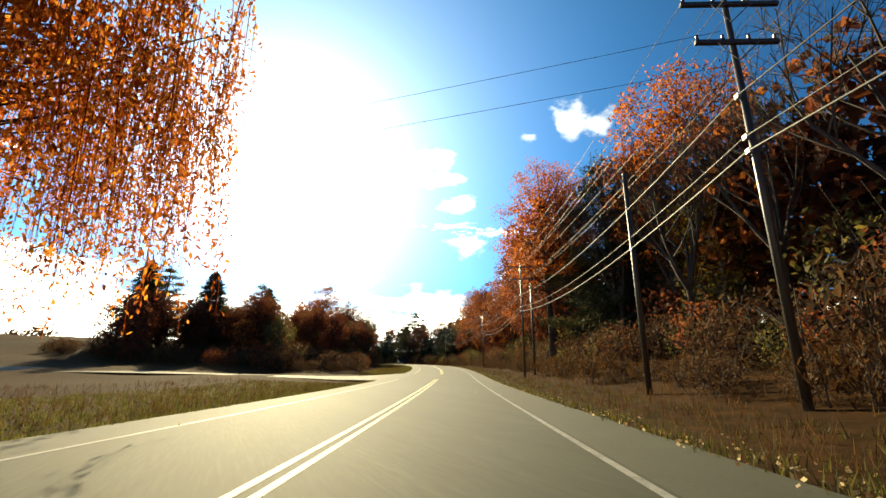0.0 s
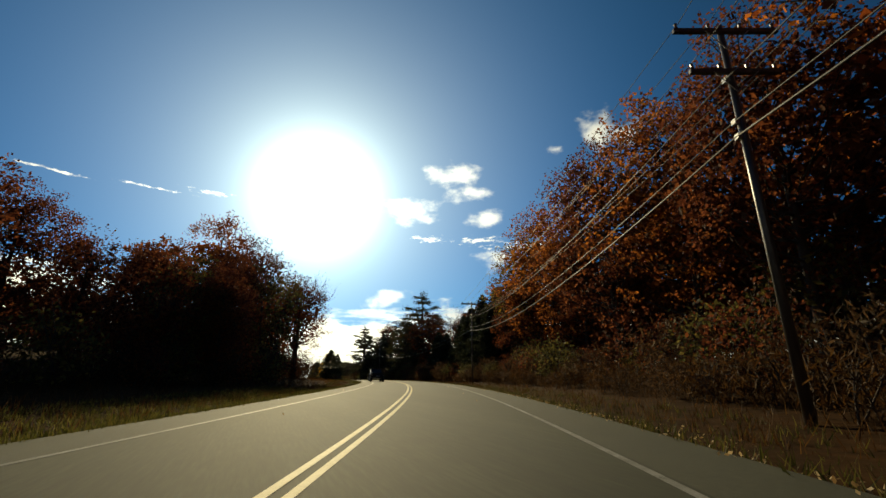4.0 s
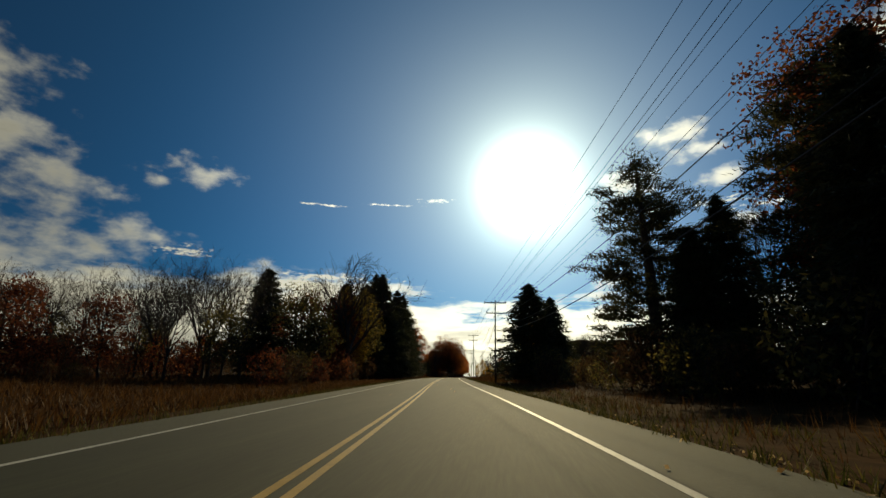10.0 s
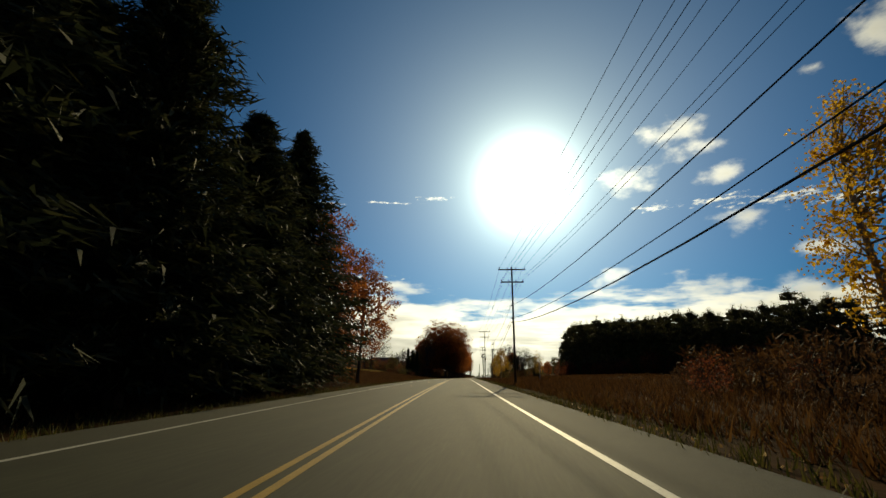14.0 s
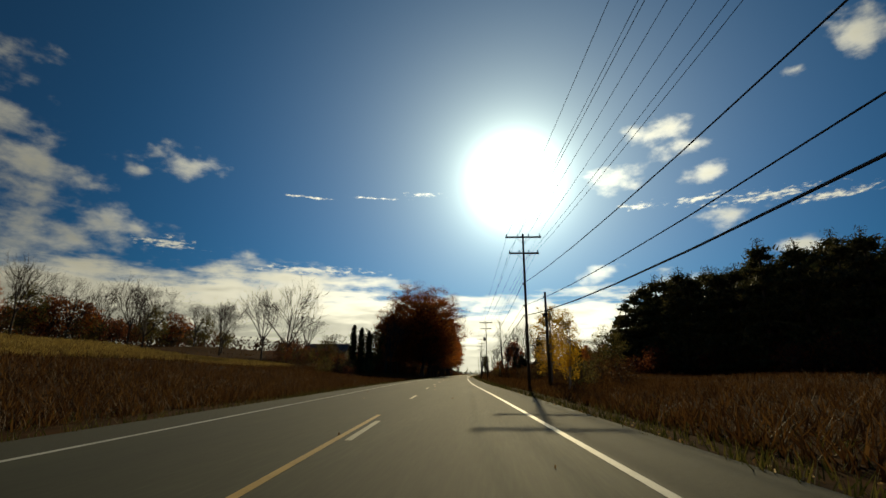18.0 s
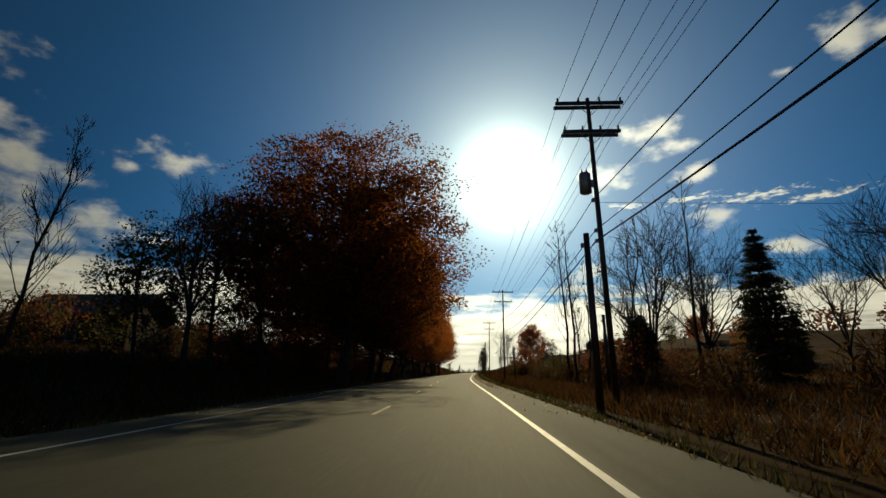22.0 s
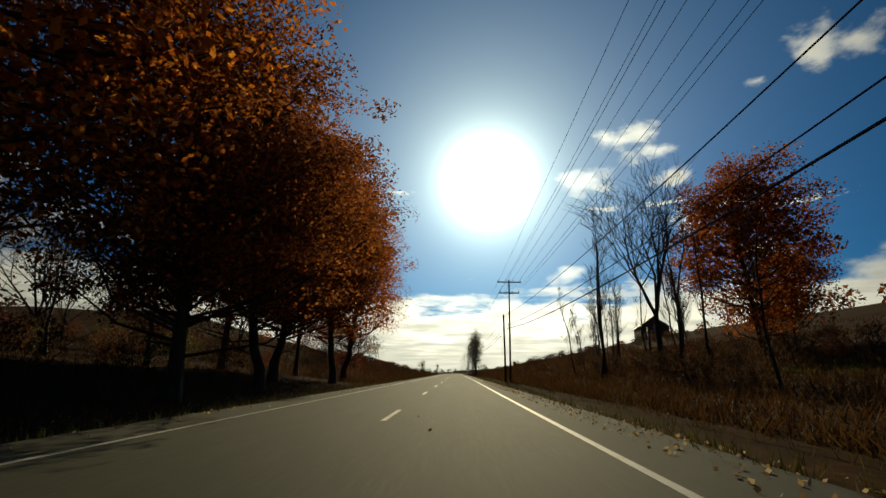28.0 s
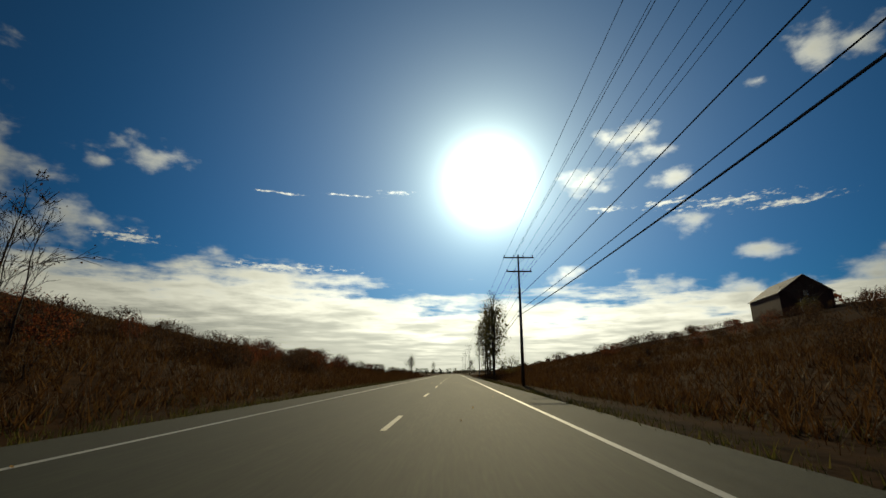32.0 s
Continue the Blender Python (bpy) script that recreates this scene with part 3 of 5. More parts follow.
def bare(key, h, spread_=0.6, kids=4, depth=4, up=0.1, trunk=0.35, bark=M_BARK, leaf=None, n_leaf=0, r=None, size=0.16, thin=0.022):
    """A leafless tree with its branches, and a few leaves if any are left."""
    t, b, tips = Build(), Build(), []
    r = r or h * 0.0155
    top = h * trunk
    t.tube([(0, 0, -0.4), (0, 0, top * 0.5), (rng.normal() * 0.1, rng.normal() * 0.1, top)], [r * 1.35, r, r * 0.9], 7)
    lead = 3 if trunk < 0.5 else 1
    for i in range(lead + 2):
        a = 2 * math.pi * i / (lead + 2) + rng.uniform(0, 0.8)
        e = 0.25 if i < lead else spread_
        e *= spread_ / 0.6
        branch(b, (0, 0, top * rng.uniform(0.82, 1.0)), (math.cos(a) * e, math.sin(a) * e, 1.0), h * (0.52 - 0.3 * (trunk - 0.35)), r * 0.62, depth - 1, up=up, kids=kids, angle=spread_, tips=tips, thin=thin)
    parts = [("trunk", t.mesh(key + "_trunk", bark, True)), ("crown", b.mesh(key + "_branches", M_TWIG))]
    if leaf:
        c = Build()
        tp = np.array(tips)
        pick = tp[rng.integers(0, len(tp), n_leaf)] + rng.normal(size=(n_leaf, 3)) * 0.4
        c.cards(pick, size, size * 0.65)
        parts.append(("foliage", c.mesh(key + "_leaves", leaf)))
    zmax = max(p[2] for p in tips)
    PROTO[key] = (zmax, parts)


def slim(key, h, bark=M_BARK, n=34, reach=0.2, leaf=None, n_leaf=0, rise=0.16, fine=0.015):
    """A tall thin leafless tree: one leader with many short rising branches."""
    t, b, tips = Build(), Build(), []
    r = h * 0.0068
    zz = np.linspace(0, 1, 8)
    sway = np.cumsum(rng.normal(size=(8, 2)) * 0.012 * h, axis=0)
    lead = np.stack([sway[:, 0], sway[:, 1], zz * h], 1)
    lead[0] = (0, 0, -0.3)
    t.tube(lead, r * (1.3 - 1.2 * zz ** 1.2), 6)
    for i in range(n):
        f = 0.22 + 0.76 * (i + rng.uniform(0, 0.9)) / n
        p = np.array([np.interp(f * h, lead[:, 2], lead[:, k]) for k in (0, 1)] + [f * h])
        a = rng.uniform(0, 6.28)
        L = h * reach * (1.15 - f) * rng.uniform(0.5, 1.2)
        branch(b, p, (math.cos(a) * 0.75, math.sin(a) * 0.75, 1.0), L, max(0.014, r * 0.42 * (1.1 - f)), 2, up=rise, kids=3, angle=0.5, tips=tips, sides=4, twist=0.3, thin=fine)
    parts = [("trunk", t.mesh(key + "_trunk", bark, True)), ("crown", b.mesh(key + "_branches", M_TWIG))]
    if leaf:
        c = Build()
        tp = np.array(tips)
        c.cards(tp[rng.integers(0, len(tp), n_leaf)] + rng.normal(size=(n_leaf, 3)) * 0.15, 0.14, 0.1)
        parts.append(("foliage", c.mesh(key + "_leaves", leaf)))
    PROTO[key] = (h, parts)


def spruce(key, h, w, mat=M_SPRUCE, low=0.05, levels=36, droop=0.25, power=0.85, dense=9):
    t, c = Build(), Build()
    r = h * 0.014
    t.tube([(0, 0, -0.3), (0, 0, h * 0.5), (0, 0, h * 0.97)], [r * 1.3, r * 0.7, 0.03], 7)
    for i in range(levels):
        f = (i + rng.uniform(0, 0.8)) / levels
        z = h * (low + (0.985 - low) * f)
        R = w / 2 * (1 - f) ** power * (1 - 0.35 * max(0, 0.12 - f) / 0.12) + 0.12
        for j in range(dense):
            a = 2 * math.pi * (j + rng.uniform(0, 0.9)) / dense
            L = R * rng.uniform(0.5, 1.15)
            tilt = -droop + 0.6 * f
            tip = np.array([math.cos(a) * L, math.sin(a) * L, z + L * tilt * 0.6])
            st = np.array([0, 0, z])
            if L > 0.8:
                t.tube([st, (st + tip) / 2 + np.array([0, 0, 0.04 * L]), tip], [0.03, 0.02, 0.008], 3)
            k = int(12 + L * 14)
            g = rng.uniform(0.15, 1.0, k) ** 0.75
            ax = tip - st
            ax /= np.linalg.norm(ax)
            pos = st + (tip - st) * g[:, None] + rng.normal(size=(k, 3)) * np.array([0.16, 0.16, 0.1]) * (0.4 + 0.5 * L ** 0.5)
            c.needles(pos, 0.6, 0.12, axis=ax + np.array([0, 0, -0.35]), spread_=0.5)
    c.cards(np.stack([np.zeros(8), np.zeros(8), np.linspace(h * 0.93, h, 8)], 1), 0.5, 0.12, axis=np.array([0, 0, 1.0]), spread_=0.4)
    PROTO[key] = (h, [("trunk", t.mesh(key + "_trunk", M_BARK)), ("crown", c.mesh(key + "_crown", mat))])


def white_pine(key, h, w, low=0.22, mat=M_PINE, levels=13, tuft=15, conic=0.6, big=1.0, per=1.5, slimness=0.33):
    t, c = Build(), Build()
    r = h * 0.017
    bend = rng.normal(size=2) * 0.25
    t.tube([(0, 0, -0.3), (bend[0], bend[1], h * 0.4), (0, 0, h * 0.75), (0, 0, h * 0.97)], [r * 1.3, r, r * 0.5, 0.03], 8)
    for i in range(levels):
        f = (i + rng.uniform(-0.2, 0.4)) / levels
        z = h * (low + (0.96 - low) * max(0, f))
        n = rng.integers(4, 7)
        for j in range(n):
            a = 2 * math.pi * (j + rng.uniform(0, 0.9)) / n
            L = (w / 2) * (1 - max(0, f) * conic) * rng.uniform(0.5, 1.1) * (1.0 if f > 0.12 else 0.8)
            if f > 0.85:
                L *= 0.6
            rise = rng.uniform(0.02, 0.28)
            st = np.array([0, 0, z])
            tip = st + np.array([math.cos(a) * L, math.sin(a) * L, L * rise])
            mid = (st + tip) / 2 - np.array([0, 0, 0.05 * L])
            t.tube([st, mid, tip], [0.075 * h / 20, 0.05 * h / 20, 0.015], 4)
            for q in range(int(2 + L * per)):
                g = 0.35 + 0.7 * rng.uniform() ** 0.7
                p = st + (tip - st) * g + rng.normal(size=3) * np.array([0.3, 0.3, 0.13])
                c.needles(p + rng.normal(size=(tuft, 3)) * np.array([0.42, 0.42, 0.16]), 0.6 * big, 0.6 * big * slimness, axis=np.array([math.cos(a) * 0.6, math.sin(a) * 0.6, 0.5]), spread_=0.7)
    c.needles(np.array([0, 0, h * 0.96]) + rng.normal(size=(70, 3)) * np.array([0.35, 0.35, 0.5]), 0.5, 0.12, axis=np.array([0, 0, 0.8]), spread_=0.6)
    PROTO[key] = (h, [("trunk", t.mesh(key + "_trunk", M_BARK)), ("crown", c.mesh(key + "_crown", mat))])


def shrub(key, h, w, mat, n=520, size=0.22, stems=4, thin=0.8):
    t, c = Build(), Build()
    for i in range(stems):
        a = rng.uniform(0, 6.28)
        branch(t, (rng.normal() * w * 0.12, rng.normal() * w * 0.12, -0.1), (math.cos(a) * 0.5, math.sin(a) * 0.5, 1), h * rng.uniform(0.6, 0.95), 0.03, 1, kids=4, angle=0.5, sides=4)
    v = rng.normal(size=(n, 3))
    v /= np.linalg.norm(v, axis=1)[:, None]
    k = rng.uniform(0.35, 1.0, n)[:, None] ** 0.6 * (1 + 0.25 * np.sin(v[:, :1] * 7) * np.cos(v[:, 1:2] * 6))
    p = v * k * np.array([w / 2, w / 2, h * 0.5]) + np.array([0, 0, h * 0.5])
    c.cards(p, size * 1.5, size * thin, axis=np.array([0, 0, 1.1]) if thin < 0.5 else None)
    PROTO[key] = (h, [("woody_base", t.mesh(key + "_stems", M_TWIG)), ("foliage", c.mesh(key + "_foliage", mat))])


def weeper(key, h, w, mat):
    """A broad tree with long hanging twigs."""
    broadleaf(key, h, w, h * 0.4, mat, 480, 44, 0.19)
    c = Build()
    for i in range(980):
        a, q = rng.uniform(0, 6.28), rng.uniform(0.3, 1.0) ** 0.5
        x, y = math.cos(a) * q * w * 0.5, math.sin(a) * q * w * 0.5
        z0 = h * rng.uniform(0.52, 0.85)
        L = h * rng.uniform(0.18, 0.40)
        sx, sy = rng.normal(size=2) * 0.25
        c.tube([(x, y, z0), (x + sx * 0.6, y + sy * 0.6, z0 - L * 0.5), (x + sx, y + sy, z0 - L)], [0.016, 0.011, 0.005], 3)
        f = rng.uniform(0, 1, 52)
        c.cards(np.stack([x + sx * f + rng.normal(size=52) * 0.13, y + sy * f + rng.normal(size=52) * 0.13, z0 - L * f], 1), 0.19, 0.075, axis=np.array([0, 0, -1.0]), spread_=0.7)
    PROTO[key][1].append(("hanging_crown", c.mesh(key + "_hanging", mat)))


broadleaf("red_maple", 18, 12.5, 2.2, M_RED, 430, 50, 0.22, lobes=13, sigma=0.64)
broadleaf("oak_a", 20, 17, 2.6, M_OAK, 820, 96, 0.175, lobes=17, sigma=0.66)
broadleaf("oak_b", 20, 13.5, 2.4, M_OAK, 360, 34, 0.31, lobes=13, sigma=0.66)
broadleaf("orange_a", 18, 12.5, 2.2, M_ORANGE, 520, 84, 0.155, lobes=13, sigma=0.64)
broadleaf("tall_maple", 25, 13.5, 8.5, M_RED, 420, 50, 0.23, lobes=13, sigma=0.7)
broadleaf("orange_b", 14, 10.5, 0.6, M_RED, 520, 76, 0.18, lobes=12, sigma=0.58)
broadleaf("russet_a", 17, 11, 1.6, M_RUST, 340, 44, 0.22, lobes=12, sigma=0.62)
broadleaf("russet_b", 15, 10, 1.5, M_RUST, 230, 28, 0.28, lobes=11, sigma=0.62)
broadleaf("olive_a", 14, 10, 1.3, M_OLIVE, 240, 26, 0.28, lobes=11, sigma=0.6)
broadleaf("small_oak", 8, 6.5, 0.8, M_OAK, 150, 20, 0.27, lobes=9, sigma=0.48)
broadleaf("yellow_birch", 14, 5.6, 1.2, M_YELLOW, 300, 26, 0.18, lobes=14, sigma=0.44, bark=M_BIRCH)
broadleaf("gold_tree", 16, 9.5, 1.8, M_GOLD, 330, 44, 0.19, lobes=12, sigma=0.6)
broadleaf("thin_birch", 12, 4.5, 1.6, M_YELLOW, 120, 14, 0.17, lobes=9, sigma=0.45, bark=M_BIRCH)
broadleaf("far_russet", 17, 11, 1.2, M_RUST, 130, 9, 0.8, lobes=11, sigma=0.6)
broadleaf("far_oak", 18, 13, 1.2, M_OAK, 140, 9, 0.85, lobes=11, sigma=0.6)
broadleaf("leafy_column", 16, 6.6, 0.3, M_OLIVE, 220, 13, 0.24, lobes=16, sigma=0.55)
bare("bare_a", 16, 0.62, kids=5, depth=4)
bare("bare_b", 14, 0.72, kids=5, depth=4, trunk=0.22)
bare("bare_c", 15, 0.5, kids=4, depth=4, trunk=0.4, leaf=M_RUST, n_leaf=420)
bare("great_bare", 19, 0.78, kids=5, depth=4, trunk=0.28, r=0.46, thin=0.036)
slim("poplar_a", 16, n=27, reach=0.22)
slim("poplar_b", 13, n=30, reach=0.2, leaf=M_OLIVE, n_leaf=60)
slim("sapling", 7, bark=M_TWIG, n=13, reach=0.36, leaf=M_BROWN, n_leaf=75, rise=0.05, fine=0.016)
slim("sapling_wide", 7, bark=M_TWIG, n=10, reach=0.46, leaf=M_BROWN, n_leaf=60, rise=0.0, fine=0.016)
spruce("spruce_a", 20, 11, levels=46, dense=13, power=0.8)
spruce("spruce_b", 16, 10.5, dense=14, levels=42, power=0.72)
spruce("fir_dark", 14, 6.5, levels=34, dense=9, power=0.62)
spruce("cedar", 7, 2.1, levels=30, dense=8, power=0.4, droop=-0.5)
white_pine("pine_a", 22, 12.5, low=0.12, levels=13, tuft=34, slimness=0.16, per=1.7)
white_pine("pine_b", 19, 10.5, low=0.15, levels=11, tuft=30, slimness=0.16, per=1.7)
white_pine("red_pine", 20, 8.0, low=0.06, levels=13, tuft=15, conic=0.5, big=1.5, per=1.2)
shrub("shrub_a", 2.6, 3.4, M_BROWN, n=820, size=0.22, thin=0.3)
shrub("shrub_b", 3.6, 4.2, M_OLIVE, n=800, size=0.17)
shrub("shrub_c", 1.6, 2.4, M_WEED, n=560, size=0.22, thin=0.22)
shrub("shrub_d", 4.6, 5.0, M_RUST, n=850, size=0.19)
weeper("weeper", 15, 17, M_ORANGE)

KINDS = {
    "oak_a": ("oak_tree", "broad oak tree with rust-brown autumn leaves"), "oak_b": ("oak_tree", "tall oak with dark russet leaves by the road"),
    "orange_a": ("maple_tree", "tall maple tree in bright orange autumn leaf"), "red_maple": ("maple_tree", "tall maple tree with dark red-orange leaves"), "tall_maple": ("maple_tree", "tall maple with a high orange-red crown"), "orange_b": ("maple_tree", "round maple tree with orange-red leaves"),
    "russet_a": ("woodland_tree", "slender woodland tree with dark red leaves"), "russet_b": ("woodland_tree", "thinly leaved russet tree at the wood's edge"),
    "olive_a": ("woodland_tree", "roadside tree with dull olive-yellow leaves"), "small_oak": ("small_oak", "small oak with brown leaves in the hedgerow"),
    "gold_tree": ("roadside_tree", "tall roadside tree turning golden brown"),
    "yellow_birch": ("birch_tree", "slender birch with bright yellow leaves"), "thin_birch": ("birch_tree", "thin pale birch with few yellow leaves"),
    "far_russet": ("woodland_tree", "dark red-leaved tree deep in the wood"), "far_oak": ("oak_tree", "brown oak deep in the wood"),
    "bare_a": ("bare_tree", "large leafless tree with fine dark branches"), "great_bare": ("bare_tree", "great old leafless tree with stout limbs"), "bare_b": ("bare_tree", "spreading leafless tree standing in the field"),
    "bare_c": ("bare_tree", "nearly bare tree with a few red leaves"), "poplar_a": ("poplar_tree", "tall leafless poplar with a thin dark trunk"),
    "poplar_b": ("poplar_tree", "bare young poplar with a few last leaves"), "sapling": ("sapling", "thin leafless sapling on the grassy bank"),
    "sapling_wide": ("sapling", "spreading leafless sapling on the grassy bank"), "leafy_column": ("poplar_tree", "narrow upright poplar with sparse brown leaves"), "spruce_a": ("spruce_tree", "tall dark green spruce with drooping branches"),
    "spruce_b": ("spruce_tree", "dense conical spruce beside the road"), "fir_dark": ("fir_tree", "narrow dark green fir tree"),
    "cedar": ("cedar_tree", "columnar dark green cedar near the house"), "pine_a": ("pine_tree", "tall white pine with layered branches"),
    "pine_b": ("pine_tree", "white pine with uneven open branches"), "red_pine": ("pine_tree", "straight pine tree in a dense plantation"),
    "shrub_a": ("shrub", "brown leafless-looking bush on the verge"), "shrub_b": ("shrub", "large olive-green bush beside the road"),
    "shrub_c": ("shrub", "low clump of dry brown weeds"), "shrub_d": ("shrub", "tall bush with dull red leaves"),
    "weeper": ("willow_tree", "broad tree with orange leaves and hanging twigs"),
}


WIDE = {"pine_a": 1.2, "spruce_a": 1.22, "spruce_b": 1.1, "sapling": 0.8}


def plant(key, s, d, h=None, turn=None, wide=1.0, group=""):
    """One tree or bush at s metres along and d metres right of the road's centre line, h metres high."""
    hh, parts = PROTO[key]
    x, y, z = at(s, d)
    root = new(KINDS[key][0])
    k = (h or hh) / hh
    wide *= WIDE.get(key, 1.0)
    root.location = (x, y, gz(x, y))
    root.rotation_euler = (0, 0, rng.uniform(0, 6.28) if turn is None else turn)
    root.scale = (k * wide, k * wide, k)
    for nm, me in parts:
        part(nm, me, root)
    tagged(root, KINDS[key][1], "bush" if "shrub" in key else "tree", group)
    return root


def thicket(name, spots, label):
    """Bushes that grow into one another, joined: rows of (kind, s, d, height)."""
    vs, fs, mi, n = [], [], [], 0
    mats = []
    for key, s, d, h in spots:
        hh, parts = PROTO[key]
        x, y, z = at(s, d)
        k, a = h / hh, rng.uniform(0, 6.28)
        c, q = math.cos(a) * k, math.sin(a) * k
        g = gz(x, y)
        for nm, me in parts:
            if me.materials[0] not in mats:
                mats.append(me.materials[0])
            v = np.empty(len(me.vertices) * 3)
            me.vertices.foreach_get("co", v)
            v = v.reshape(-1, 3)
            vs.append(np.stack([x + v[:, 0] * c - v[:, 1] * q, y + v[:, 0] * q + v[:, 1] * c, g + v[:, 2] * k], 1))
            li = np.empty(len(me.loops), int)
            me.loops.foreach_get("vertex_index", li)
            fs.append(li.reshape(-1, 4) + n)
            mi.append(np.full(len(li) // 4, mats.index(me.materials[0])))
            n += len(v)
    v, f, m = np.concatenate(vs), np.concatenate(fs), np.concatenate(mi)
    me = bpy.data.meshes.new(name)
    me.vertices.add(len(v))
    me.vertices.foreach_set("co", v.ravel())
    me.loops.add(f.size)
    me.loops.foreach_set("vertex_index", f.ravel())
    me.polygons.add(len(f))
    me.polygons.foreach_set("loop_start", np.arange(0, f.size, 4))
    for k in mats:
        me.materials.append(k)
    me.polygons.foreach_set("material_index", m)
    me.update(calc_edges=True)
    me.validate()
    return tagged(new(name, me), label, "bushes", kind="stuff")


# ---- utility poles and wires ----
def solid(name, fn, mat, parent, label="", smooth=False):
    b = Build()
    fn(b)
    return part(name, b.mesh(name, mat, smooth), parent, label)


POLE_H = 12.5


# poles on lower or higher ground: how much shorter they are, and how much higher their cables hang
SHORTER = {507: -0.6, 284: 1.8, 151: 1.1, 97.5: 1.5, 219: 0.2}
# how much lower single cables hang, by pole and thickness
LOWERED = {(434, 0.03): 0.8, (434, 0.018): 0.45, (554, 0.03): 1.7, (554, 0.018): 0.35}
RAISED = {12: 0.8, 51: 0.8, 97.5: 0.9, 151: 0.9, 219: 0.6, 284: 0.3}


def utility_pole(h, up, s):
    """The pole at s, h metres high; up: by how much its cables hang higher than usual."""
    root = new("utility_pole")
    solid("pole", lambda b: b.tube([(0, 0, -0.6), (0, 0, h * 0.5), (0, 0, h)], [0.13, 0.11, 0.085], 16, True), M_POLE, root, smooth=True)
    double = min(abs(POLE_H - h - SHORTER[k]) for k in (507, 151)) < 0.01
    for z, half, k in ((h - 0.35, 1.5, 4), (h - 1.75, 1.25, 4)):
        if double:
            solid("crossarm", lambda b: (b.box(-half, half, 0.11, 0.23, z - 0.065, z + 0.065)), M_POLE, root)
        arm = solid("crossarm", lambda b: (b.box(-half, half, -0.25, -0.13, z - 0.065, z + 0.065)), M_POLE, root)
        for sgn in (-1, 1):
            solid("brace", lambda b: b.tube([(0.62 * sgn, -0.26, z - 0.05), (0.0, -0.15, z - 0.62)], [0.018, 0.018], 4), M_STEEL, root)
        for i in range(k):
            x = half * (-0.93 + 1.86 * i / (k - 1))
            solid("insulator", lambda b: b.tube([(x, -0.19, z + 0.06), (x, -0.19, z + 0.12), (x, -0.19, z + 0.16), (x, -0.19, z + 0.24), (x, -0.19, z + 0.28)],
                                                [0.02, 0.055, 0.035, 0.05, 0.02], 7, True), M_CERAMIC, arm)
    for below, r in ((4.3, 0.02), (5.65, 0.018), (6.1, 0.03)):
        z = POLE_H - below + up - LOWERED.get((s, r), 0.0)
        solid("clamp", lambda b: b.box(-0.22, -0.1, -0.09, 0.09, z - 0.07, z + 0.07), M_STEEL, root)
    return root


def stub_pole(s, d, h):
    x, y, z = at(s, d)
    root = new("stub_pole")
    solid("shaft", lambda b: b.tube([(0, 0, -0.5), (0, 0, h * 0.5), (0, 0, h)], [0.13, 0.12, 0.1], 16, True), M_POLE, root, smooth=True)
    solid("clamp", lambda b: b.box(-0.2, -0.1, -0.08, 0.08, h - 0.5, h - 0.36), M_STEEL, root)
    root.location = (x, y, gz(x, y))
    return tagged(root, "short cut-off wooden pole holding the lower cables", "pole")


POLES = [(-45, 11), (12, 10.4), (51, 9.2), (97.5, 9.6), (151, 9.9), (219, 10.3), (284, 7.8), (360, 7.7), (434, 7.7), (507, 8.15), (554, 8.3), (598, 7.8), (692, 8.0), (777, 7.7),
         (855, 7.7), (935, 7.7), (1015, 7.7), (1100, 7.7)]
made, tops, tall, raised = {}, [], [], []
for i, (s, d) in enumerate(POLES):
    x, y, z = at(s, d)
    h, up = POLE_H - SHORTER.get(s, 0.0), RAISED.get(s, 0.0)
    m = pose(x, y, z - 0.1, rng.normal() * 0.6, rng.normal() * 0.6, heading(s))
    kind = (h, up, s in (434, 554))
    if kind in made and not kind[2]:
        copy_thing(made[kind], m)
    else:
        ob = made[kind] = utility_pole(h, up, s)
        tagged(ob, "weathered wooden utility pole with two crossarms", "utility pole", "roadside pole line")
        ob.matrix_world = m
    tops.append(m)
    tall.append(h)
    raised.append(up)
for s, d, h in ((20.5, 10.0, 10.2), (53.5, 10.7, 10.5), (436, 9.7, 8.0), (504, 6.65, 6.0), (600, 7.0, 8.2), (692.3, 7.45, 8.3), (773, 7.2, 8.6), (562, 10.5, 5.0), (520, 12, 5)):
    stub_pole(s, d, h)

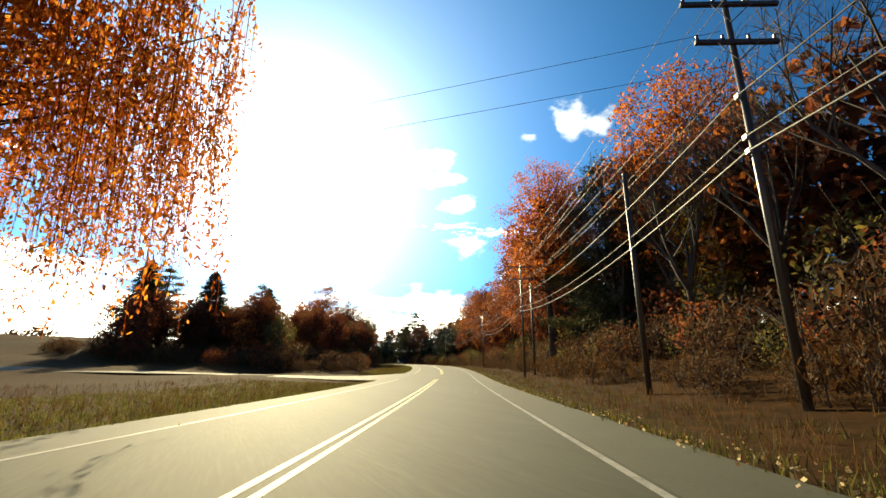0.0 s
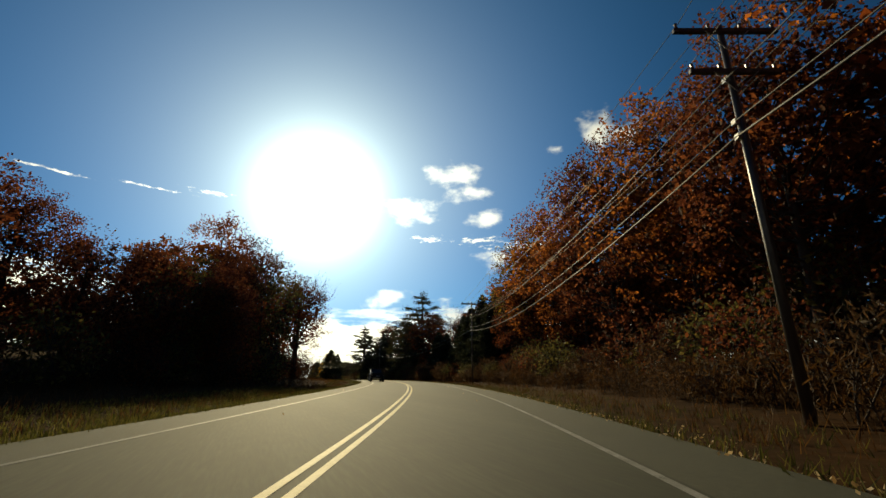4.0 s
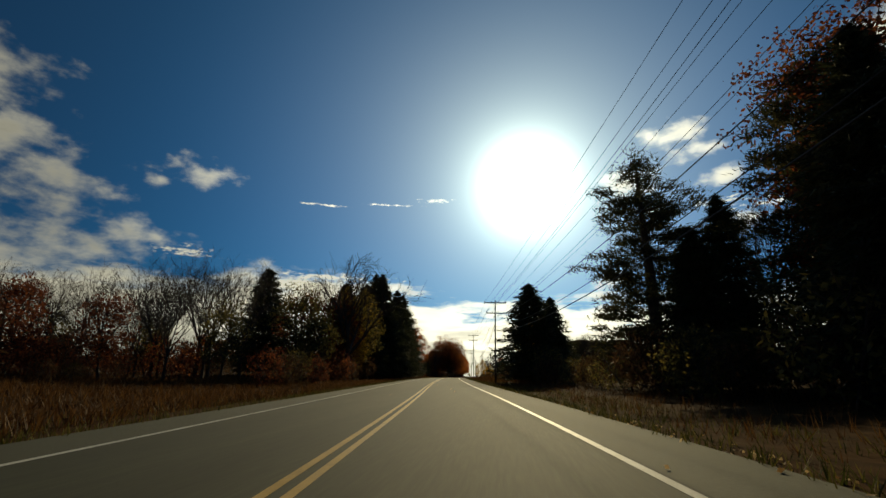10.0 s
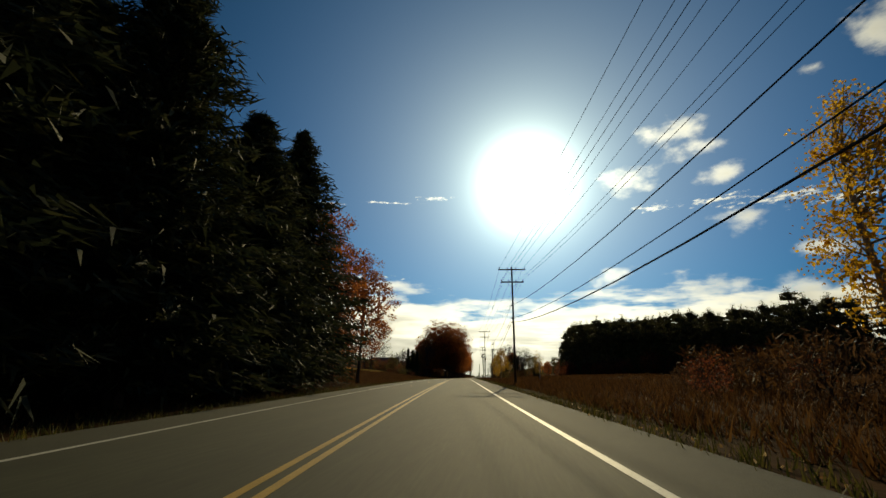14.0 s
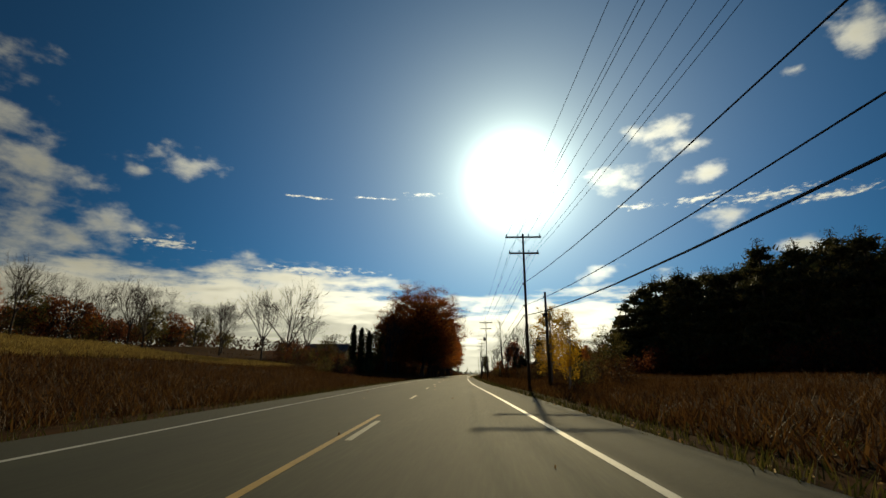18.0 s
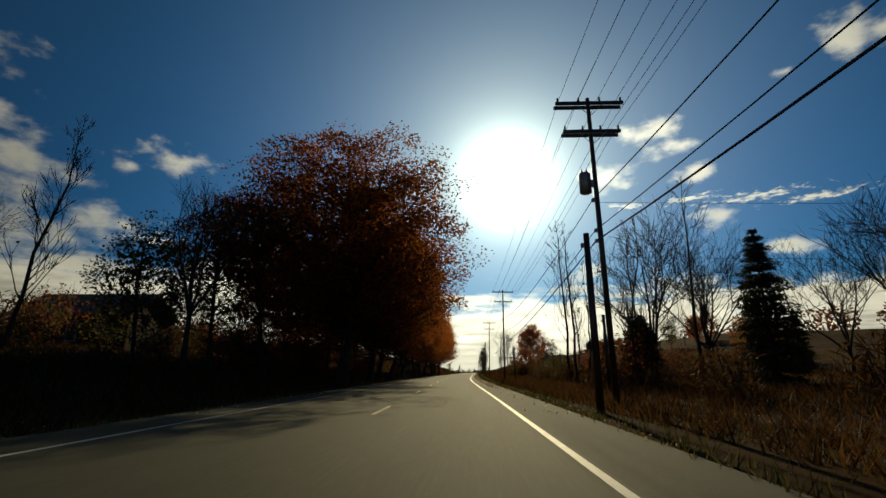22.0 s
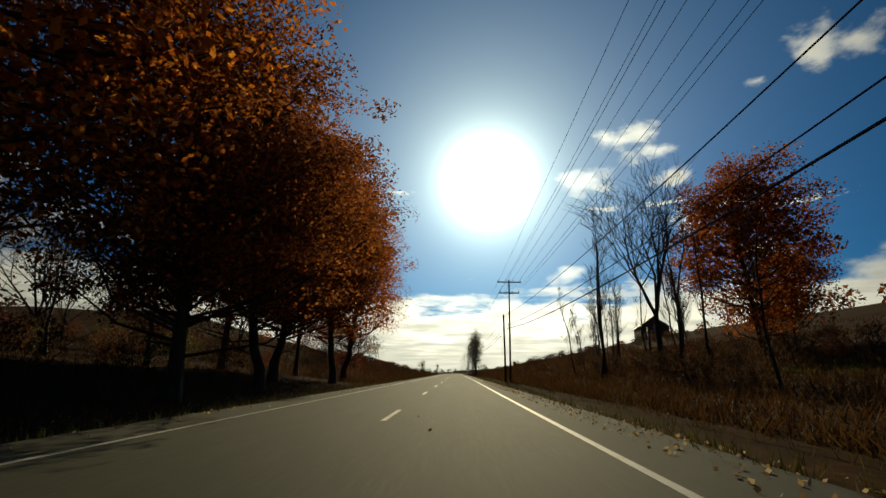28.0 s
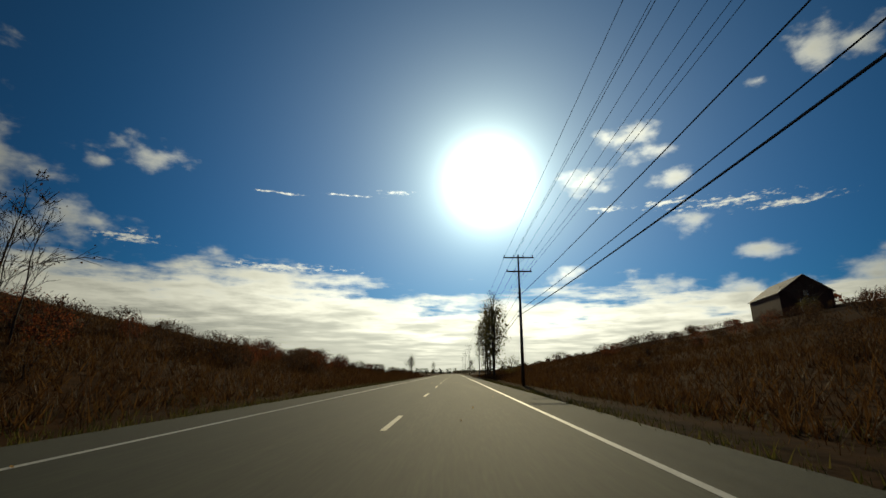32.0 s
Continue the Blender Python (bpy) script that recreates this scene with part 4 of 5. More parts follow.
WIRES = [(-1.3, POLE_H - 0.07, 0.5, 0.011), (-0.43, POLE_H - 0.07, 0.5, 0.011), (0.43, POLE_H - 0.07, 0.5, 0.011), (1.3, POLE_H - 0.07, 0.5, 0.011),
         (-1.15, POLE_H - 1.47, 0.8, 0.011), (0.8, POLE_H - 1.47, 1.0, 0.011), (1.15, POLE_H - 1.47, 1.0, 0.011), (-0.2, POLE_H - 4.3, 1.65, 0.02), (-0.2, POLE_H - 5.65, 1.7, 0.018), (-0.2, POLE_H - 6.1, 1.85, 0.03)]
for x, z, sag, r in WIRES:
    b = Build()
    pts = []
    for i in range(len(tops) - 1):
        p, q = (tops[k] @ (Vector((x, -0.19, z - POLE_H + tall[k])) if z > POLE_H - 2 else Vector((x, 0, z + raised[k] - LOWERED.get((POLES[k][0], r), 0.0)))) for k in (i, i + 1))
        k = (p - q).length / 70 * {434: 0.68, 507: 0.75, 598: 0.7, 692: 0.35, 777: 0.6}.get(POLES[i][0], 1.0) * (0.5 if r > 0.025 and POLES[i][0] == 507 else 1.0)
        for j in range(14):
            f = j / 14
            pts.append(p.lerp(q, f) - Vector((0, 0, 4 * sag * k * f * (1 - f))))
    b.tube(pts, [r] * len(pts), 5)
    tagged(new("overhead_cable" if r > 0.015 else "power_wire", b.mesh("wire", M_WIRE)),
           "thick black communication cable along the poles" if r > 0.015 else "thin overhead power wire between the poles", "cable")



def service_wire(a, b_, sag, r=0.009):
    """A single wire between two places (s, d, height over the road)."""
    p, q = (Vector(at(k[0], k[1])) + Vector((0, 0, k[2])) for k in (a, b_))
    b = Build()
    b.tube([p.lerp(q, f) - Vector((0, 0, 4 * sag * f * (1 - f))) for f in np.linspace(0, 1, 16)], [r] * 16, 5)
    tagged(new("service_wire", b.mesh("wire", M_WIRE)), "thin service wire leading off the pole line", "cable")


service_wire((507, 7.9, 8.0), (508, 46, 8.4), 0.2)
service_wire((507, 7.9, 5.6), (508, 46, 5.9), 0.2)
service_wire((12.5, 10.4, 11.6), (31.6, -40, 14.5), 0.3)
service_wire((12.5, 10.4, 10.3), (31.6, -40, 13.0), 0.3)
stub_pole(31.6, -40.2, 14.6)
stub_pole(532, 18, 7.3)
stub_pole(676, 18.6, 3.6)


# guy wire of the first pole, with a yellow guard at its foot
guy = new("guy_wire")
x, y, z = at(23.5, 12.6)
foot, head = Vector((x, y, gz(x, y))), tops[1] @ Vector((0.1, 0, POLE_H - 3.0))
solid("strand", lambda b: b.tube([foot, head], [0.012, 0.012], 5), M_STEEL, guy)
solid("guard", lambda b: b.tube([foot.lerp(head, 0.01), foot.lerp(head, 0.16)], [0.035, 0.035], 8, True), M_YPAINT, guy, "yellow plastic guard")
solid("anchor", lambda b: b.tube([foot - Vector((0, 0, 0.3)), foot + Vector((0, 0, 0.12))], [0.02, 0.02], 6, True), M_STEEL, guy)
tagged(guy, "steel guy wire with a yellow guard holding the pole", "guy wire")

# transformer can, cable splice case and a spare coil hung on the cable
can = new("transformer")
solid("tank", lambda b: b.tube([(0, 0, 0), (0, 0, 0.03), (0, 0, 0.85), (0, 0, 0.93)], [0.2, 0.25, 0.25, 0.21], 14, True), M_STEEL, can, smooth=True)
for x in (-0.1, 0.1):
    solid("bushing", lambda b: b.tube([(x, 0, 0.9), (x, 0, 1.0), (x, 0, 1.06), (x, 0, 1.16)], [0.03, 0.05, 0.03, 0.015], 7, True), M_CERAMIC, can)
solid("bracket", lambda b: b.box(0.2, 0.36, -0.06, 0.06, 0.3, 0.62), M_STEEL, can)
can.matrix_world = tops[9] @ pose(-0.44, 0, POLE_H - 4.0)
tagged(can, "grey steel transformer can bolted to the pole", "transformer")


def on_cable(i, f, x, z, sag, r):
    p, q = (tops[k] @ Vector((x, 0, z - LOWERED.get((POLES[k][0], r), 0.0))) for k in (i, i + 1))
    return p.lerp(q, f) - Vector((0, 0, 4 * sag * (p - q).length / 70 * f * (1 - f))), math.degrees(math.atan2(-(q - p).x, (q - p).y))


spot, turn = on_cable(7, 0.885, -0.2, POLE_H - 6.1, 1.85, 0.03)
case = new("splice_case")
solid("body", lambda b: b.tube([(0, -0.36, -0.24), (0, -0.33, -0.24), (0, 0.33, -0.24), (0, 0.36, -0.24)], [0.05, 0.11, 0.11, 0.05], 10, True), M_PLASTIC, case, smooth=True)
for y in (-0.3, 0.3):
    solid("hanger", lambda b: b.box(-0.012, 0.012, y - 0.02, y + 0.02, -0.18, 0.03), M_STEEL, case)
    solid("tail", lambda b: b.tube([(0, y * 1.15, -0.24), (0, y * 2.1, -0.17), (0, y * 3.2, -0.02)], [0.02, 0.02, 0.02], 6, True), M_WIRE, case)
case.matrix_world = pose(*spot, 0, 0, turn)
tagged(case, "black splice case slung under the cable", "splice case")
spot, turn = on_cable(7, 0.48, -0.2, POLE_H - 4.3, 1.65, 0.02)
coil = new("cable_coil")
for k, q in enumerate((0.2, 0.23, 0.26)):
    ring = [(math.cos(a) * q, math.sin(a) * q * 1.6, -0.08 - 0.02 * k) for a in np.linspace(0, 2 * math.pi, 21)]
    solid("loop", lambda b: b.tube(ring, [0.012] * 21, 5), M_WIRE, coil)
solid("hanger", lambda b: b.tube([(0, -0.3, -0.09), (0, 0, 0.02), (0, 0.3, -0.09)], [0.01, 0.012, 0.01], 5), M_STEEL, coil)
coil.matrix_world = pose(*spot, 0, 0, turn)
tagged(coil, "spare cable wound in a loop under the line", "cable coil")

# ---- planting, stretch by stretch ----
# opening bend: wood on the right-hand slope, field and side road on the left
plant("weeper", 8.5, -13.2, 16.5)
for s, d, key, h in ((-14, 15, "russet_a", 17), (-4, 16, "red_maple", 18), (6, 17.5, "bare_a", 17), (15, 16, "bare_a", 19), (24, 17, "bare_c", 17), (31, 15.5, "bare_a", 18), (35, 19.5, "yellow_birch", 15.5), (38, 18, "bare_a", 21), (40, 21.5, "red_maple", 27),
                     (44, 15.5, "bare_c", 18), (57, 11.4, "tall_maple", 27), (61, 15, "russet_a", 24), (52, 17.5, "pine_a", 25), (47, 19.5, "spruce_b", 22), (70, 15, "russet_a", 20), (75, 15, "russet_a", 23), (80, 16.5, "russet_b", 24), (88, 15.0, "russet_a", 25),
                     (95, 18.6, "red_maple", 28.5), (107, 16.5, "russet_a", 20), (117, 17, "oak_b", 21), (126, 16, "russet_a", 23), (137, 17.5, "oak_b", 20), (147, 17.5, "oak_b", 23),
                     (156, 21, "gold_tree", 25), (153, 18.4, "russet_a", 17), (163, 18, "spruce_b", 16), (168, 17, "spruce_a", 15.5), (174, 17, "spruce_b", 14), (181, 18, "spruce_a", 13.5), (187, 19.5, "bare_a", 16), (191, 18, "spruce_b", 10.5)):
    plant(key, s, d + (2.2 if s < 150 else 0), h, group="wood on the slope")
for i, s in enumerate(range(-20, 192, 7)):
    plant(("far_russet", "far_oak", "far_russet", "far_oak", "far_russet", "fir_dark")[i % 6], s + rng.uniform(-2, 2), 25 + rng.uniform(-2, 4), rng.uniform(16, 20), group="wood on the slope")
thicket("thicket", [("shrub_d", s, 30 + rng.uniform(0, 7), rng.uniform(6, 9)) for s in np.arange(40, 240, 2.6)], "dark undergrowth inside the wood")
for i, s in enumerate(range(-16, 192, 10)):
    plant(("far_oak", "far_russet", "far_russet")[i % 3], s, 36 + rng.uniform(-3, 5), rng.uniform(16, 20), group="wood on the slope")
thicket("thicket", [(("shrub_a", "shrub_d", "shrub_b", "shrub_a")[i % 4], s, (14.6 if s < 150 else 13.0) + rng.uniform(-0.9, 2.0), rng.uniform(2.2, 4.4)) for i, s in enumerate(np.arange(-10, 205, 2.8))], "tangled brown undergrowth along the wood")
thicket("thicket", [(("shrub_d", "shrub_b", "shrub_d")[i % 3], s, 19.0 + rng.uniform(-2, 8), rng.uniform(4, 7)) for i, s in enumerate(np.arange(-10, 240, 3.2))], "dark undergrowth inside the wood")
thicket("thicket", [(("shrub_d", "shrub_a", "shrub_d")[i % 3], s, -21.0 - rng.uniform(0, 9), rng.uniform(3.5, 6.5)) for i, s in enumerate(np.arange(128, 206, 2.0))], "dark undergrowth inside the bend")
thicket("thicket", [(("shrub_c", "shrub_a", "shrub_c")[i % 3], s, 10.6 + rng.uniform(0, 3.4), rng.uniform(0.8, 1.9)) for i, s in enumerate(np.arange(-8, 200, 1.3))], "knee-high brown weeds below the wood")
thicket("thicket", [(("shrub_d", "shrub_d", "shrub_b")[i % 3], s, -24 - rng.uniform(0, 14), rng.uniform(6, 9.5)) for i, s in enumerate(np.arange(146, 200, 1.5))], "dark undergrowth inside the bend")
# left-hand side of the bend
for s, d, key, h in ((107, -60, "pine_b", 19), (113, -52, "spruce_b", 19), (101, -38, "russet_a", 15), (118, -42, "pine_b", 18), (126, -42, "spruce_b", 17), (111, -66, "spruce_b", 20), (96, -58, "russet_b", 14),
                     (110, -32, "russet_b", 12), (120, -24, "russet_b", 11), (106, -27, "russet_a", 13), (114, -24, "russet_a", 12), (122, -19, "russet_b", 11), (127, -16, "russet_a", 10), (128, -20, "olive_a", 11), (133, -26, "russet_a", 12), (141, -36, "russet_b", 14),
                     (138, -19, "russet_a", 13), (146, -17, "olive_a", 14), (150, -23, "russet_a", 16), (155, -21, "russet_a", 20), (160, -14.8, "russet_a", 16), (165, -15.5, "bare_c", 17), (167, -29, "oak_b", 24),
                     (173, -19, "bare_c", 16), (178, -16, "bare_c", 16), (179, -22, "bare_c", 19), (183, -20.5, "red_maple", 15.5), (188, -16, "bare_c", 14), (192.3, -19, "bare_c", 16), (187, -25, "bare_a", 17),
                     (176, -36, "far_russet", 18), (156, -34, "far_oak", 18), (143, -30, "russet_b", 15)):
    plant(key, s, d, h, group="trees inside the bend")
thicket("thicket", [(("shrub_a", "shrub_d", "shrub_a", "shrub_b")[i % 4], s, -13.2 - rng.uniform(0, 5) - max(0, (125 - s) * 0.22), rng.uniform(2.2, 4.6)) for i, s in enumerate(np.arange(72, 192, 2.6))], "tangled brown brush inside the bend")
for i, s in enumerate(np.arange(84, 150, 4.5)):
    plant(("russet_b", "olive_a", "small_oak", "russet_a")[i % 4], s, -30 - rng.uniform(0, 34), rng.uniform(8, 13), group="trees inside the bend")
for i in range(16):
    plant(("russet_b", "russet_a", "olive_a")[i % 3], 104 + rng.uniform(-7, 9), -23 - 2.9 * i, rng.uniform(10, 13.5), group="trees inside the bend")
thicket("thicket", [(("shrub_a", "shrub_c", "shrub_d", "shrub_a")[i % 4], 67 + 0.35 * (d - 14) + rng.uniform(0, 26), -d, rng.uniform(1.6, 3.2)) for i, d in enumerate(np.arange(13, 76, 0.55))], "brown brush beyond the side road")
# pines and spruces on the right before the straight
for s, d, key, h in ((196, 18, "spruce_b", 11.5), (204.5, 18.5, "russet_a", 18), (197, 24, "bare_a", 19), (207, 17, "spruce_b", 12), (212, 20, "pine_a", 25), (216, 16.5, "pine_a", 19), (217, 26, "russet_a", 19), (223, 18.5, "pine_b", 18),
                     (226, 20, "bare_a", 16), (229, 17, "fir_dark", 11), (231, 24, "spruce_a", 19), (238, 18, "spruce_a", 15), (243, 20.5, "pine_a", 18), (247, 23, "fir_dark", 15), (252, 18.0, "spruce_b", 11), (260, 18.6, "pine_a", 21),
                     (264, 20.5, "pine_a", 19), (257, 27, "bare_c", 15), (254, 21.5, "spruce_a", 14), (243.5, 23.5, "russet_a", 21), (286, 13.0, "spruce_b", 13.6), (291, 17.0, "spruce_b", 12.5), (244, 32, "spruce_a", 20), (228, 33, "pine_b", 21), (212, 34, "oak_b", 19), (266, 30, "olive_a", 9)):
    plant(key, s, d, h, wide=1.28 if s == 286 else 1.0)
thicket("thicket", [(("shrub_a", "shrub_b", "shrub_b", "shrub_a")[i % 4], s, 13.6 + rng.uniform(-0.8, 2.5), rng.uniform(2.4, 4.6)) for i, s in enumerate(np.arange(198, 300, 2.8))], "dark mixed roadside thicket")
# left: bare trees and conifers
for s, d, key, h in ((268, -26, "bare_a", 11), (262, -28, "russet_b", 8), (273, -23, "olive_a", 9), (255, -30, "russet_b", 8), (222, -56, "olive_a", 9), (240, -60, "olive_a", 10), (262, -58, "olive_a", 11), (270, -50, "bare_b", 13), (275, -44, "bare_b", 13), (282, -43, "bare_a", 15), (279, -28, "bare_b", 13), (284, -30, "bare_a", 17), (289, -28, "bare_a", 18),
                     (292, -36, "bare_a", 20), (280, -35, "bare_a", 16), (302, -48, "bare_a", 20), (303, -31, "spruce_b", 19), (290, -20, "russet_b", 14), (295, -20, "bare_c", 17), (283, -18, "olive_a", 13), (294, -15.5, "russet_b", 14), (289, -12.6, "great_bare", 19.5),
                     (281, -15, "olive_a", 9), (298, -13.5, "yellow_birch", 10), (303, -16, "fir_dark", 12), (301, -14.5, "olive_a", 15), (309, -13.5, "spruce_b", 13), (314, -17, "thin_birch", 14), (319, -12.8, "spruce_a", 22), (327, -10.6, "spruce_a", 20), (335, -10.2, "spruce_b", 17),
                     (346, -11.6, "spruce_a", 22), (354, -12, "oak_b", 17), (365, -10.0, "oak_b", 15), (338, -20, "spruce_b", 20), (325, -22, "spruce_b", 21), (350, -20, "spruce_a", 16), (324, -15, "spruce_a", 23), (331, -18.5, "spruce_b", 22), (372, -14, "small_oak", 7)):
    plant(key, s, d, h)
plant("gold_tree", 298, -14.0, 17)
thicket("thicket", [(("shrub_a", "shrub_b", "shrub_d", "shrub_a")[i % 4], s, -12.4 - rng.uniform(0, 3) - (14 if s < 262 else 0), rng.uniform(2.0, 4.4) * (0.5 if s < 262 else 1)) for i, s in enumerate(np.arange(206, 372, 2.6))], "tangled brown brush on the left verge")
for i, s in enumerate(np.arange(226, 292, 3.6)):
    plant(("bare_a", "bare_b", "olive_a", "bare_a")[i % 4], s, -36 - rng.uniform(0, 18), rng.uniform(10, 14) if i % 4 != 2 else 9, group="hedgerow across the field")
thicket("thicket", [(("shrub_d", "shrub_a", "shrub_d", "shrub_d")[i % 4], s, -31 - rng.uniform(0, 16), rng.uniform(3.2, 5.6)) for i, s in enumerate(np.arange(208, 300, 1.5))], "dark hedge across the field")
# right: birches and pine plantation
for s, d, key, h in ((317, 16.6, "yellow_birch", 10.2), (323, 22, "thin_birch", 8), (317, 30, "bare_b", 10), (331, 21.8, "yellow_birch", 16), (384, 14, "thin_birch", 5), (452, 12.9, "yellow_birch", 9.6), (432.5, 10.4, "yellow_birch", 6.4),
                     (455, 15.5, "thin_birch", 6), (466, 24, "olive_a", 8)):
    plant(key, s, d, h, wide=1.25 if s == 452 else 1.0)
for row in range(5):
    for i, s in enumerate(np.arange(398, 533, 4.4)):
        plant("red_pine", s + rng.uniform(-1.2, 1.2), 45 + row * 5.5 + rng.uniform(-1.2, 1.2) + max(0, 450 - s) * 0.35, min(23.0, max(14.5, 14.5 + (s - 425) * 0.085)) - max(0, s - 505) * 0.33 + rng.uniform(-1.2, 1.2), wide=1.05, group="pine plantation")
thicket("thicket", [(("shrub_a", "shrub_c", "shrub_b", "shrub_c")[i % 4], s, 12.5 + rng.uniform(0, 5), rng.uniform(1.2, 2.8)) for i, s in enumerate([*np.arange(298, 326, 3.4), *np.arange(436, 560, 3.0)])], "low brown brush along the roadside")
thicket("thicket", [(("shrub_d", "shrub_a", "shrub_d")[i % 3], s, 40 + rng.uniform(0, 8) + max(0, 450 - s) * 0.35, rng.uniform(3.5, 6.0)) for i, s in enumerate(np.arange(398, 533, 1.7))], "dark undergrowth along the pine plantation")
thicket("thicket", [(("shrub_a", "shrub_d", "shrub_c")[i % 3], s, 14 + rng.uniform(0, 14), rng.uniform(1.5, 3.0)) for i, s in enumerate(np.arange(300, 346, 1.4))], "brown brush along the verge")
for s, d, key, h in ((519, 22.2, "fir_dark", 10.5), (526, 26, "fir_dark", 7), (532, 33, "fir_dark", 6), (510, 30, "fir_dark", 7), (516, 16, "poplar_a", 13), (522, 14.5, "poplar_b", 12), (527, 17, "poplar_a", 14),
                     (536, 14, "poplar_a", 17), (539, 14, "poplar_a", 18), (535, 14.6, "poplar_b", 12.5), (542, 15.5, "poplar_b", 13), (533, 20.5, "bare_b", 17), (533, 19.4, "spruce_b", 6.4), (527, 16.5, "fir_dark", 6), (524, 14.8, "shrub_d", 4.4), (530, 18.5, "fir_dark", 6), (536, 27, "bare_b", 15), (530, 24, "bare_a", 12), (524, 31, "bare_b", 11), (496, 15, "poplar_b", 8.5),
                     (541, 22, "bare_b", 12), (546, 20, "fir_dark", 5), (548, 14.5, "shrub_b", 3.5), (505, 21, "bare_b", 9), (500, 26, "bare_a", 10), (512, 25, "bare_a", 11)):
    plant(key, s, d, h)
# left: open field, hedgerow, great oaks
for s, d, key, h in ((470, -80, "orange_b", 12), (480, -74, "small_oak", 9), (486, -60, "bare_b", 14), (505, -38.5, "bare_b", 20.5), (488, -37, "bare_a", 16), (500, -52, "bare_a", 14), (512, -58, "bare_b", 14), (495, -70, "bare_a", 16),
                     (522, -40, "bare_b", 14), (508, -30, "olive_a", 8), (523, -22, "olive_a", 12), (520, -16.5, "bare_c", 15), (506, -16, "poplar_b", 12), (528, -19, "oak_b", 16), (538, -10.0, "oak_a", 28), (533, -16.5, "oak_b", 20), (549, -9.2, "oak_a", 25),
                     (557, -9.5, "oak_a", 22), (565, -9.1, "orange_a", 21), (574, -8.7, "orange_a", 21), (583, -9.9, "oak_a", 20), (592, -8.7, "orange_a", 21),
                     (601, -8.7, "orange_a", 20), (611, -9.9, "oak_a", 19), (621, -9.9, "orange_a", 19), (632, -8.7, "orange_a", 18), (643, -9.5, "orange_a", 20), (653, -9.7, "oak_a", 19), (663, -10.5, "orange_a", 20),
                     (671, -12.8, "oak_a", 22), (679, -10.2, "orange_a", 20), (687.2, -11.2, "orange_a", 20), (684, -15.5, "oak_b", 17), (675, -19, "oak_b", 22), (695, -12.5, "shrub_d", 4.5), (620, -22, "bare_a", 14), (600, -24, "bare_c", 13), (580, -22, "bare_a", 13), (668, -21, "russet_a", 14)):
    plant(key, s, d, h, wide=1.36 if s == 538 else 1.16 if key in ("oak_a", "orange_a") else 1.0)
for s, d, key, h in ((547, -20, "oak_b", 17), (555, -23, "oak_b", 18), (562, -19, "oak_b", 17), (569, -25, "far_oak", 18), (577, -18, "oak_b", 16), (586, -24, "far_oak", 17), (594, -19, "oak_b", 17), (607, -20, "oak_b", 16)):
    plant(key, s, d, h)
thicket("thicket", [(("shrub_d", "shrub_a", "shrub_d")[i % 3], s, -20 - rng.uniform(0, 10), rng.uniform(3.5, 6.0) * (1.0 if s < 575 else 0.55)) for i, s in enumerate(np.arange(544, 664, 1.8))], "dark undergrowth under the oaks")
for i, s in enumerate(np.arange(566, 704, 3.2)):
    plant(("bare_a", "poplar_a", "bare_c", "bare_b", "poplar_b")[i % 5], s, -26 - rng.uniform(0, 22), rng.uniform(8.5, 13.5), group="bare trees behind the oaks")
thicket("thicket", [(("shrub_d", "shrub_a", "shrub_b")[i % 3], s, -28 - rng.uniform(0, 22), rng.uniform(3.0, 5.5) * (1.0 if s < 580 else 0.6)) for i, s in enumerate(np.arange(556, 712, 1.9))], "dark brush behind the oaks")
for x in (0, 1.7, 3.4):
    plant("cedar", 505 + 0.3 * x, -22.9 + x, 10.5 - 0.3 * x, wide=0.62)
thicket("thicket", [(("shrub_a", "shrub_b", "sapling", "shrub_d")[i % 4], s, -17 - rng.uniform(0, 9), rng.uniform(1.6, 3.4) if i % 4 != 2 else 5) for i, s in enumerate(np.arange(470, 690, 3.4))], "tangled brown brush under the oaks")
for i, s in enumerate(np.arange(380, 560, 5.0)):
    plant(("small_oak", "far_russet", "bare_b", "far_oak")[i % 4], s, -92 - rng.uniform(0, 14), rng.uniform(7, 11), group="hedgerow across the field")
thicket("thicket", [(("shrub_d", "shrub_b", "shrub_a")[i % 3], s, -72 - rng.uniform(0, 18), rng.uniform(4.5, 7.5)) for i, s in enumerate(np.arange(425, 548, 2.2))], "dark hedge along the top of the field")
thicket("thicket", [(("shrub_d", "shrub_b", "shrub_a")[i % 3], s, -29 - rng.uniform(0, 16), rng.uniform(3, 5.5)) for i, s in enumerate(np.arange(494, 560, 2.4))], "dark brush around the house")
for i, s in enumerate(np.arange(452, 535, 7.0)):
    plant(("bare_b", "small_oak", "bare_a", "olive_a")[i % 4], s, -66 - rng.uniform(0, 10), (13, 9, 14, 10)[i % 4], group="hedgerow across the field")
